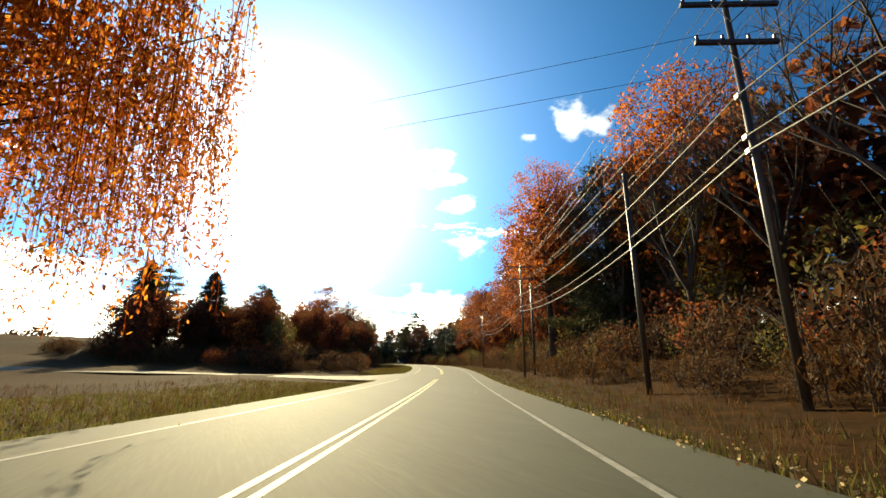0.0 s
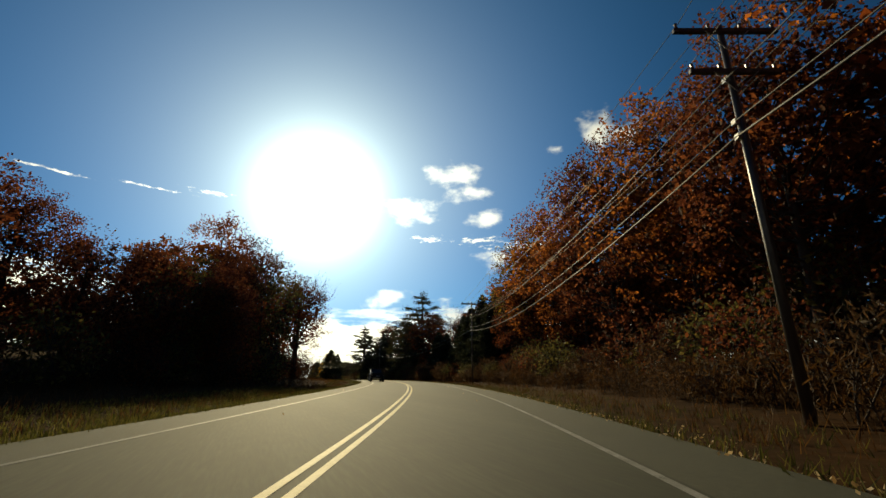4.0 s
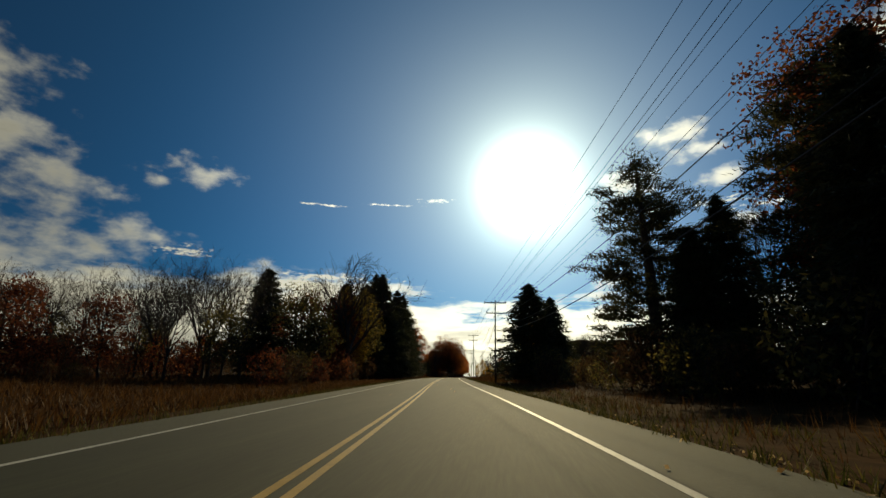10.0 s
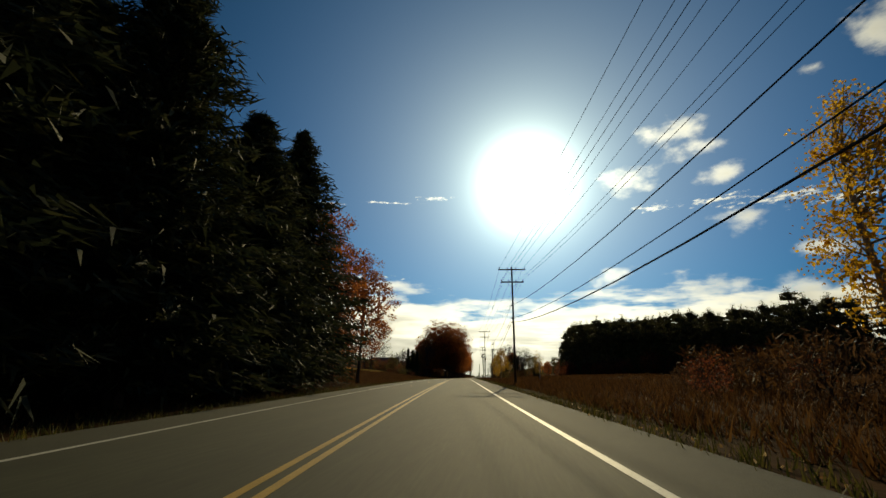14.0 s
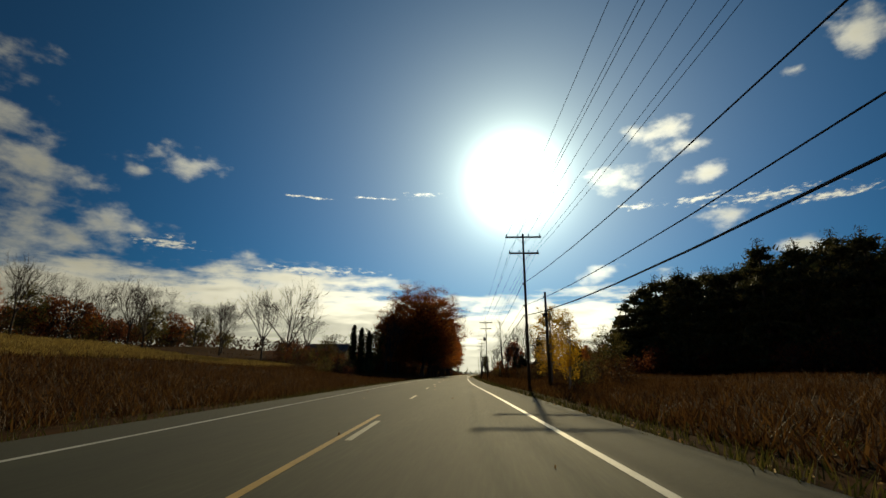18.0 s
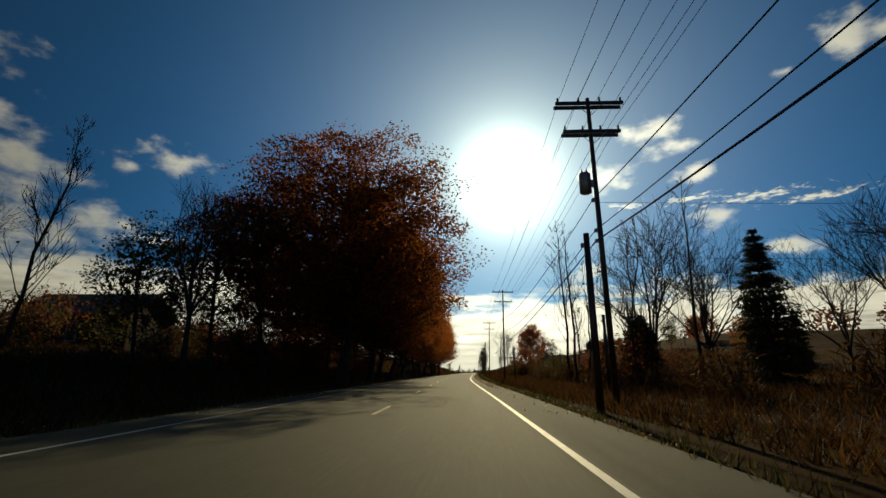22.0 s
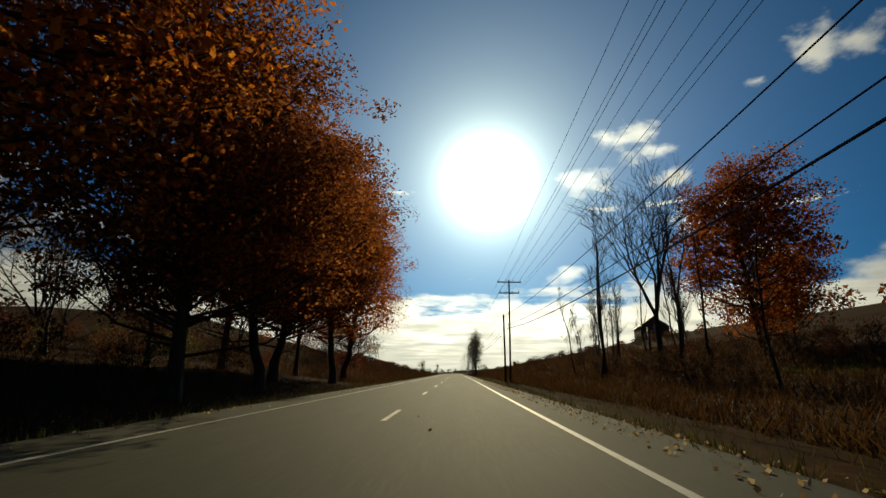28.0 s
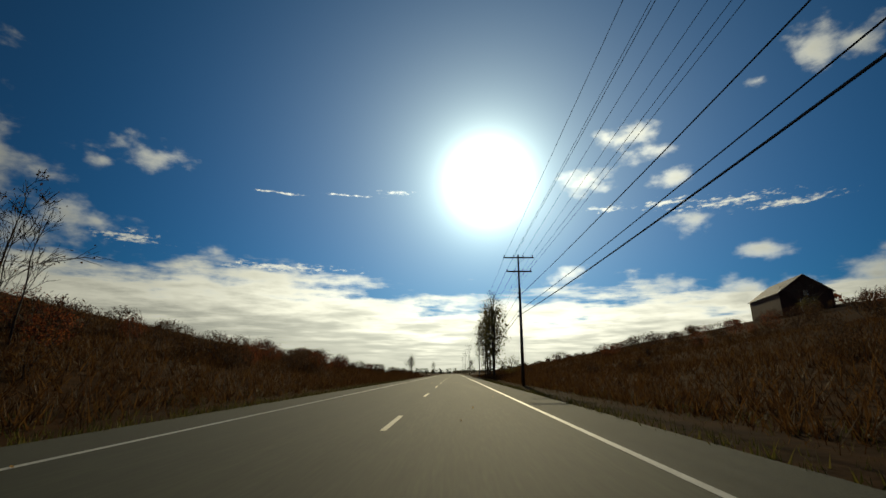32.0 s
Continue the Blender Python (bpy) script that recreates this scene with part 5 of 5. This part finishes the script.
# right: hedgerow maples, bushes and bare poplars
for s, d, key, h in ((594, 15.5, "small_oak", 6), (591, 17.5, "shrub_b", 3.6), (599, 14.5, "shrub_d", 4.0), (605, 14, "shrub_b", 3.4), (611, 14.5, "shrub_b", 3.4), (616, 15, "olive_a", 4.4),
                     (645, 55, "olive_a", 10), (650, 60, "small_oak", 8), (655, 64, "orange_b", 9), (660, 70, "bare_b", 13), (663, 75, "olive_a", 10), (640, 50, "small_oak", 7), (668, 82, "bare_b", 14), (672, 88, "orange_b", 11),
                     (635, 44, "small_oak", 7), (676, 95, "small_oak", 11), (672, 26.0, "orange_b", 17.5), (680, 34, "olive_a", 11), (677, 31, "small_oak", 7), (669, 16.5, "bare_a", 17), (664, 15.5, "poplar_b", 11), (660, 14, "poplar_a", 10), (675.6, 14, "poplar_a", 15.5),
                     (680, 19.5, "poplar_a", 11), (686, 14.5, "poplar_b", 10), (666, 18.5, "poplar_a", 12), (684, 25, "poplar_b", 12), (688, 27, "poplar_b", 12), (692, 29, "poplar_a", 12), (696, 31, "poplar_b", 11.5), (700, 34, "poplar_b", 11), (690, 34, "poplar_a", 11.5), (652, 13.5, "poplar_b", 8), (677.4, 14.9, "poplar_a", 16), (691, 20.5, "poplar_a", 11), (694, 19.0, "poplar_b", 10), (695, 22.5, "poplar_a", 12), (697, 20.8, "poplar_b", 11),
                     (698.5, 23.5, "poplar_a", 12), (700, 21.5, "poplar_a", 11), (701, 19.6, "poplar_b", 10), (702, 24, "poplar_b", 11.5), (704, 22, "poplar_a", 11), (706, 20.4, "poplar_b", 9), (707, 25, "poplar_a", 11), (710, 23, "poplar_b", 9.5)):
    plant(key, s, d, h)
thicket("thicket", [(("shrub_d", "shrub_d", "shrub_b", "shrub_a")[i % 4], s, 19 + rng.uniform(0, 26), rng.uniform(2.4, 3.8)) for i, s in enumerate(np.arange(540, 592, 1.5))], "brown bushes at the field's edge")
thicket("thicket", [(("shrub_a", "shrub_d", "shrub_c")[i % 3], s, 18 + rng.uniform(0, 13), rng.uniform(1.0, 2.2)) for i, s in enumerate(np.arange(655, 700, 1.6))], "brown brush under the maples")
for i, s in enumerate((548, 556, 563, 571, 580)):
    plant(("small_oak", "olive_a", "russet_b", "olive_a", "small_oak")[i], s, 40 + 4 * i, (7, 8, 8, 9, 9)[i])
thicket("thicket", [(("shrub_d", "shrub_a", "shrub_b", "shrub_d")[i % 4], s, 12.5 + rng.uniform(0, 5.5), rng.uniform(1.4, 2.8)) for i, s in enumerate(np.arange(584, 636, 1.7))], "tangled brown bushes along the hedgerow")
thicket("thicket", [(("shrub_a", "shrub_c")[i % 2], s, 13 + rng.uniform(0, 5), rng.uniform(1.0, 2.4)) for i, s in enumerate(np.arange(606, 690, 4.0))], "low brown brush along the roadside")
# last stretch: grassy banks, saplings, far poplars
for i in range(16):
    plant(("sapling", "sapling_wide")[i % 2], 701 + i * 1.4 + rng.uniform(-1, 1), -17 - rng.uniform(0, 9), rng.uniform(4.5, 7.5), group="saplings on the bank")
for i in range(50):
    plant(("sapling", "sapling_wide")[i % 2], 727 + i * 0.52 + rng.uniform(-1.5, 1.5), -17.5 - rng.uniform(0, 9), rng.uniform(5.6, 8.6) * (1.0 if i < 39 else 0.85), group="saplings on the bank")
thicket("thicket", [(("shrub_c", "shrub_a", "shrub_c")[i % 3], s, -(12.5 + rng.uniform(0, 26)), rng.uniform(0.9, 2.2)) for i, s in enumerate(np.arange(690, 980, 3.2))], "dry brown weeds on the bank")
thicket("thicket", [(("shrub_c", "shrub_c", "shrub_a")[i % 3], s, 14 + rng.uniform(0, 40), rng.uniform(0.8, 1.8)) for i, s in enumerate(np.arange(690, 980, 3.2))], "dry brown weeds on the bank")
thicket("thicket", [(("shrub_a", "shrub_d", "shrub_a")[i % 3], s, -13 - rng.uniform(0, 16), rng.uniform(1.4, 2.8)) for i, s in enumerate(np.arange(724, 840, 1.6))], "dark brush on the bank")
thicket("thicket", [(("shrub_a", "shrub_d", "shrub_a")[i % 3], s, 30 + rng.uniform(0, 62), rng.uniform(1.6, 3.4)) for i, s in enumerate(np.arange(770, 880, 1.5))], "brown brush below the barn")
for s, d, key, h in ((838, 10.0, "leafy_column", 19), (845, 10.8, "leafy_column", 20.5), (852, 9.8, "leafy_column", 18), (859, 10.8, "leafy_column", 19), (867, 10, "leafy_column", 15), (832, 13, "shrub_b", 4),
                     (845, 86, "bare_b", 9), (838, 82, "shrub_b", 4), (1010, -24, "leafy_column", 12), (1016, -26, "bare_b", 10), (1150, 16, "leafy_column", 14), (1160, -18, "leafy_column", 12)):
    plant(key, s, d, h)


# ---- far woods ----
def far_wood(name, spots, mat, label):
    c = Build()
    for s, d, h, w in spots:
        x, y, z = at(s, d)
        g = gz(x, y)
        n = 70
        v = rng.normal(size=(n, 3))
        v /= np.linalg.norm(v, axis=1)[:, None]
        p = v * rng.uniform(0.3, 1, (n, 1)) ** 0.5 * np.array([w / 2, w / 2, h * 0.52]) + np.array([x, y, g + h * 0.5])
        c.cards(p, 1.9, 1.3)
        c.tube([(x, y, g - 1), (x, y, g + h * 0.5)], [0.25, 0.15], 4)
    tagged(new(name, c.mesh(name, mat)), label, "woods", kind="stuff")


spots = [(s + rng.uniform(-4, 4), -(125 + rng.uniform(0, 60)), rng.uniform(9, 15), rng.uniform(7, 11)) for s in range(120, 1500, 7)]
far_wood("far_woods", spots, M_BROWN, "distant line of brown autumn woods")
spots = [(s + rng.uniform(-4, 4), 150 + rng.uniform(0, 60), rng.uniform(8, 14), rng.uniform(7, 11)) for s in range(220, 1500, 8)]
far_wood("far_woods", spots, M_RUST, "distant line of russet woods beyond the fields")
spots = [(s + rng.uniform(-2, 2), 42 + rng.uniform(0, 14), rng.uniform(9, 13), rng.uniform(7, 9)) for s in np.arange(-10, 262, 2.4)]
far_wood("deep_wood", spots, M_RUST, "dense red-brown trees deep in the wood")
spots = [(s + rng.uniform(-2, 2), -46 - rng.uniform(0, 14), rng.uniform(8, 12), rng.uniform(7, 9)) for s in np.arange(118, 206, 4.5)]
far_wood("deep_wood", spots, M_RUST, "dense red-brown trees inside the bend")
spots = [(1510 + rng.uniform(0, 20), d + rng.uniform(-3, 3), rng.uniform(6, 11), 9) for d in range(-240, 240, 6)]
far_wood("far_woods", spots, M_SPRUCE, "dark distant woods where the road ends")


# ---- verges ----
def tufts(name, n, s0, s1, d0, d1, h, w, mat, label, lean=0.35, per=3):
    s = rng.uniform(s0, s1, n)
    d = d0 + (d1 - d0) * rng.uniform(0, 1, n) ** 1.4
    x = np.interp(s, LINE_S, MID_X) + d * np.interp(s, LINE_S, TY)
    y = np.interp(s, LINE_S, MID_Y) - d * np.interp(s, LINE_S, TX)
    keep_ = np.ones(n, bool)
    if d0 < 0:
        keep_ = ~((s > 43) & (s < 65))
    x, y = x[keep_], y[keep_]
    z = ground_z(x, y)
    k = len(x)
    base = np.repeat(np.stack([x, y, z - 0.03], 1), per, 0) + rng.normal(size=(k * per, 3)) * np.array([0.07, 0.07, 0])
    hh = h * rng.uniform(0.45, 1.25, k * per)
    a = rng.uniform(0, 6.28, k * per)
    side = np.stack([np.cos(a), np.sin(a), np.zeros(k * per)], 1) * (w * 0.5)
    tip = base + np.stack([rng.normal(size=k * per) * lean * hh, rng.normal(size=k * per) * lean * hh, hh], 1)
    v = np.stack([base - side, base + side, tip], 1).reshape(-1, 3)
    me = mesh_of(name, v.tolist(), [(3 * i, 3 * i + 1, 3 * i + 2) for i in range(k * per)], mat)
    tagged(new(name, me), label, "grass", kind="stuff")


for sg in (1, -1):
    tufts("verge_grass", 26000, -12, 800, sg * 5.18, sg * 9.5, 0.26, 0.035, M_GRASS, "short dull green grass along the road edge")
    tufts("dry_grass", 34000, -12, 900, sg * 7.0, sg * 22, 0.42, 0.03, M_WEED, "tall dry brown grass and weeds")
    tufts("field_weeds", 22000, 240, 1000, sg * 16, sg * 75, 0.6, 0.07, M_WEED, "brown weedy field grass")


for sg in (1, -1):
    tufts("bank_weeds", 26000, 684, 880, sg * 8, sg * 46, 0.6, 0.06, M_WEED, "thick dry brown weeds on the bank", lean=0.5)
tufts("bank_weeds", 34000, 296, 560, 7, 42, 0.55, 0.06, M_WEED, "thick dry brown weeds on the field", lean=0.5)
tufts("bank_weeds", 18000, 556, 690, 8, 32, 0.5, 0.06, M_WEED, "thick dry brown weeds along the hedgerow", lean=0.5)
tufts("bank_weeds", 26000, 366, 530, -7.5, -36, 0.5, 0.06, M_WEED, "thick dry brown weeds on the field", lean=0.5)
tufts("bank_weeds", 12000, 196, 300, -7.5, -32, 0.5, 0.06, M_WEED, "thick dry brown weeds on the field", lean=0.5)
# sunlit top of the slope, painted by these lighter blades
tufts("sunlit_grass", 40000, 366, 490, -30, -74, 0.5, 0.11, M_SUNLIT, "golden grass high on the field, coloured as if sunlit")
tufts("field_grass", 24000, 580, 662, 19, 75, 0.3, 0.09, M_LAWN, "dull green grass on the hillside")
tufts("mown_grass", 9000, 546, 604, 5.8, 11.5, 0.13, 0.05, M_LAWN, "short green roadside grass with fallen leaves")
tufts("mown_grass", 9000, 4, 43, -5.2, -17, 0.16, 0.05, M_LAWN, "mown yellow-green grass beside the side road")
tufts("mown_grass", 9000, 65.5, 128, -5.2, -12, 0.2, 0.05, M_LAWN, "yellow-green grass along the bend")


def litter(n, s0, s1, d0, d1, power=1.0):
    s = rng.uniform(s0, s1, n)
    d = d0 + (d1 - d0) * rng.uniform(0, 1, n) ** power
    x = np.interp(s, LINE_S, MID_X) + d * np.interp(s, LINE_S, TY)
    y = np.interp(s, LINE_S, MID_Y) - d * np.interp(s, LINE_S, TX)
    z = np.where(np.abs(d) < 5.25, np.interp(s, LINE_S, LINE_Z) + 0.02, ground_z(x, y) + 0.05)
    b = Build()
    b.cards(np.stack([x, y, z], 1), 0.08, 0.06)
    tagged(new("fallen_leaves", b.mesh("fallen_leaves", M_LITTER)), "scattered dry fallen leaves by the road", "leaves", kind="stuff")


litter(9000, 520, 700, 8.0, 4.3, 1.1)
litter(2500, 500, 700, 12, 4.3, 0.8)
litter(2500, 500, 700, -9.5, -4.3, 0.8)
litter(5200, -10, 230, 7.4, 5.0, 1.0)
litter(1600, 230, 520, 7.0, 5.1, 1.0)
litter(160, 0, 800, -4.5, 4.8)


# ---- buildings ----
def gable(name, s, d, length, width, wall_h, roof_h, turn, wall_mat, roof_mat, label, category, doors=(), windows=(), trim=M_TRIM, over=0.4):
    """A gabled building; doors and windows: side ('front', 'end'), place along it, width, sill, head."""
    root = new(name)
    L, W = length / 2, width / 2
    solid("wall", lambda b: (b.add([(-L, -W, -1.2), (L, -W, -1.2), (L, W, -1.2), (-L, W, -1.2), (-L, -W, wall_h), (L, -W, wall_h), (L, W, wall_h), (-L, W, wall_h), (-L, 0, wall_h + roof_h), (L, 0, wall_h + roof_h)],
                                    [(0, 1, 5, 4), (2, 3, 7, 6), (1, 2, 6, 9, 5), (3, 0, 4, 8, 7)])), wall_mat, root)
    k = roof_h / W
    for sg in (-1, 1):
        y1, z1 = sg * (W + over), wall_h - k * over
        solid("roof", lambda b: b.add([(-L - over, 0, wall_h + roof_h + 0.03), (L + over, 0, wall_h + roof_h + 0.03), (L + over, y1, z1 + 0.03), (-L - over, y1, z1 + 0.03),
                                       (-L - over, 0, wall_h + roof_h + 0.2), (L + over, 0, wall_h + roof_h + 0.2), (L + over, y1, z1 + 0.2), (-L - over, y1, z1 + 0.2)],
                                      [(0, 1, 2, 3), (4, 7, 6, 5), (0, 4, 5, 1), (3, 2, 6, 7), (0, 3, 7, 4), (1, 5, 6, 2)]), roof_mat, root)

    def opening(kind, face, u, w, z0, z1):
        if face == "front":
            bx = lambda b, a, c, e, f, o: b.box(a, c, -W - o, -W + 0.02, e, f)
        elif face == "back":
            bx = lambda b, a, c, e, f, o: b.box(a, c, W - 0.02, W + o, e, f)
        else:
            bx = lambda b, a, c, e, f, o: b.box(-L - o, -L + 0.02, a, c, e, f)
        fr = solid(kind, lambda b: (bx(b, u - w / 2 - 0.09, u + w / 2 + 0.09, z1, z1 + 0.09, 0.06), bx(b, u - w / 2 - 0.09, u - w / 2, z0, z1, 0.06),
                                    bx(b, u + w / 2, u + w / 2 + 0.09, z0, z1, 0.06), bx(b, u - w / 2 - 0.12, u + w / 2 + 0.12, z0 - 0.09, z0, 0.09)), trim, root)
        solid("pane" if kind == "window" else "leaf", lambda b: bx(b, u - w / 2, u + w / 2, z0, z1, 0.015), M_GLASS if kind == "window" else roof_mat, fr)

    for q in doors:
        opening("door", *q)
    for q in windows:
        opening("window", *q)
    x, y, z = at(s, d)
    root.location = (x, y, gz(x, y))
    root.rotation_euler = (0, 0, radians(turn))
    return tagged(root, label, category)


gable("barn", 868, 99, 20.5, 12.8, 5.2, 4.7, 78, M_BARN, M_ROOF, "old weathered red barn on the hilltop", "barn", doors=(("end", 0.0, 3.2, 0.0, 3.2),),
      windows=(("front", -4, 0.9, 1.6, 2.6), ("front", 3, 0.9, 1.6, 2.6), ("end", 0.0, 0.9, 4.4, 5.4)))
gable("house", 541, -40, 13, 8.5, 3.0, 2.6, 4, M_BARN, M_ROOF, "single-storey house with brown siding behind the hedge", "house", doors=(("front", 0.5, 1.0, 0.1, 2.15),),
      windows=(("front", -4.5, 1.3, 0.95, 2.1), ("front", -2, 1.3, 0.95, 2.1), ("front", 4, 1.6, 0.95, 2.1), ("end", 0.0, 1.3, 0.95, 2.1)))
gable("shed", 627, 28, 6.5, 5.0, 2.2, 1.6, 8, M_BARN, M_ROOF, "small brown shed among the bushes", "shed", doors=(("front", 0, 1.6, 0.0, 1.9),), windows=(("end", 0.0, 0.7, 1.0, 1.7),))


# ---- off-road car standing in the opposite lane ----
def block(b, x0, x1, y0, y1, z0, z1, r=0.04, top=0.0):
    """A box with rounded edges; top draws its upper face in."""
    bm = bmesh.new()
    bmesh.ops.create_cube(bm, size=1.0)
    for v in bm.verts:
        k = top if v.co.z > 0 else 0.0
        v.co = ((x0 + x1) / 2 + v.co.x * (x1 - x0 - 2 * k), (y0 + y1) / 2 + v.co.y * (y1 - y0 - 2 * k), (z0 + z1) / 2 + v.co.z * (z1 - z0))
    bmesh.ops.bevel(bm, geom=bm.edges[:], offset=r, segments=2, affect="EDGES")
    bm.verts.index_update()
    b.add([tuple(v.co) for v in bm.verts], [tuple(v.index for v in f.verts) for f in bm.faces])
    bm.free()


def offroader(s, d):
    root = new("off_road_car")
    solid("body", lambda b: (block(b, -0.78, 0.78, 0.75, 4.15, 0.52, 1.12, 0.05), block(b, -0.80, 0.80, 1.75, 4.2, 0.55, 1.2, 0.05)), M_PAINT, root)
    solid("bonnet", lambda b: block(b, -0.70, 0.70, 0.12, 1.72, 0.78, 1.16, 0.07, 0.03), M_PAINT, root)
    cab = solid("hard_top", lambda b: (block(b, -0.76, 0.76, 1.95, 4.15, 1.70, 1.84, 0.06), block(b, -0.77, 0.77, 3.0, 4.15, 1.18, 1.75, 0.05, 0.03)), M_PLASTIC, root, "black hard top")
    solid("windscreen", lambda b: b.add([(-0.70, 1.70, 1.18), (0.70, 1.70, 1.18), (0.66, 1.96, 1.72), (-0.66, 1.96, 1.72), (-0.70, 1.73, 1.18), (0.70, 1.73, 1.18), (0.66, 1.99, 1.72), (-0.66, 1.99, 1.72)],
                                        [(0, 1, 2, 3), (7, 6, 5, 4), (0, 4, 5, 1), (1, 5, 6, 2), (2, 6, 7, 3), (3, 7, 4, 0)]), M_GLASS, cab)
    for sg in (-1, 1):
        lo, hi = sorted((sg * 0.66, sg * 0.78))
        solid("pillar", lambda b: b.tube([(sg * 0.73, 1.70, 1.16), (sg * 0.69, 1.98, 1.76)], [0.045, 0.04], 6, True), M_PAINT, cab)
        solid("side_window", lambda b: b.add([(sg * 0.775, 1.85, 1.22), (sg * 0.775, 2.95, 1.22), (sg * 0.74, 2.95, 1.70), (sg * 0.74, 2.05, 1.70)], [(0, 1, 2, 3)]), M_GLASS, cab)
        solid("door", lambda b: block(b, *sorted((sg * 0.79, sg * 0.825)), 1.82, 2.95, 0.62, 1.18, 0.012), M_PAINT, root)
        for y0, y1 in ((0.05, 1.15), (3.2, 4.3)):
            solid("mudguard", lambda b: (block(b, *sorted((sg * 0.68, sg * 0.98)), y0, y1, 0.90, 0.99, 0.03), block(b, *sorted((sg * 0.70, sg * 0.96)), y1 - 0.04, y1 + 0.06, 0.62, 0.95, 0.02)), M_PLASTIC, root)
        solid("mirror", lambda b: (block(b, *sorted((sg * 0.86, sg * 1.06)), 1.74, 1.84, 1.22, 1.42, 0.03), b.tube([(sg * 0.8, 1.8, 1.24), (sg * 0.9, 1.79, 1.28)], [0.02, 0.02], 6)), M_PLASTIC, root)
        lamp = solid("headlight", lambda b: b.tube([(sg * 0.52, 0.16, 0.93), (sg * 0.52, 0.10, 0.93), (sg * 0.52, 0.07, 0.93)], [0.115, 0.115, 0.085], 16, True), M_CHROME, root, "round clear headlight")
        solid("indicator", lambda b: b.tube([(sg * 0.86, 0.05, 0.94), (sg * 0.86, 0.02, 0.94)], [0.04, 0.035], 10, True), M_CERAMIC, root)
        for y in (0.62, 3.72):
            wh = solid("wheel", lambda b: b.tube([(sg * 0.69, y, 0.41), (sg * 0.72, y, 0.41), (sg * 0.93, y, 0.41), (sg * 0.96, y, 0.41)], [0.36, 0.41, 0.41, 0.36], 24, True), M_RUBBER, root)
            solid("rim", lambda b: b.tube([(sg * 0.88, y, 0.41), (sg * 0.965, y, 0.41), (sg * 0.97, y, 0.41)], [0.23, 0.22, 0.08], 16, True), M_STEEL, wh)
    grille = solid("grille", lambda b: block(b, -0.66, 0.66, 0.06, 0.16, 0.74, 1.12, 0.03), M_PAINT, root)
    for i in range(7):
        solid("slot", lambda b: block(b, -0.33 + 0.1 * i, -0.27 + 0.1 * i, 0.045, 0.07, 0.8, 1.04, 0.01), M_PLASTIC, grille)
    solid("bumper", lambda b: block(b, -0.86, 0.86, -0.18, 0.06, 0.5, 0.68, 0.04), M_PLASTIC, root, "black steel bumper")
    solid("winch", lambda b: b.tube([(-0.25, -0.1, 0.73), (0.25, -0.1, 0.73)], [0.07, 0.07], 10, True), M_STEEL, root)
    bar = solid("light_bar", lambda b: block(b, -0.6, 0.6, 1.98, 2.06, 1.84, 1.93, 0.02), M_PLASTIC, root)
    for i in range(6):
        solid("lamp", lambda b: b.tube([(-0.48 + 0.192 * i, 1.985, 1.885), (-0.48 + 0.192 * i, 1.97, 1.885)], [0.035, 0.03], 10, True), M_CHROME, bar)
    x, y, z = at(s, d)
    root.location, root.rotation_euler, root.scale = (x, y, z), (0, 0, radians(heading(s) + 2)), (1.1, 1.1, 1.1)
    return tagged(root, "dark boxy off-road car standing in the opposite lane", "car")


offroader(160.2, -2.6)
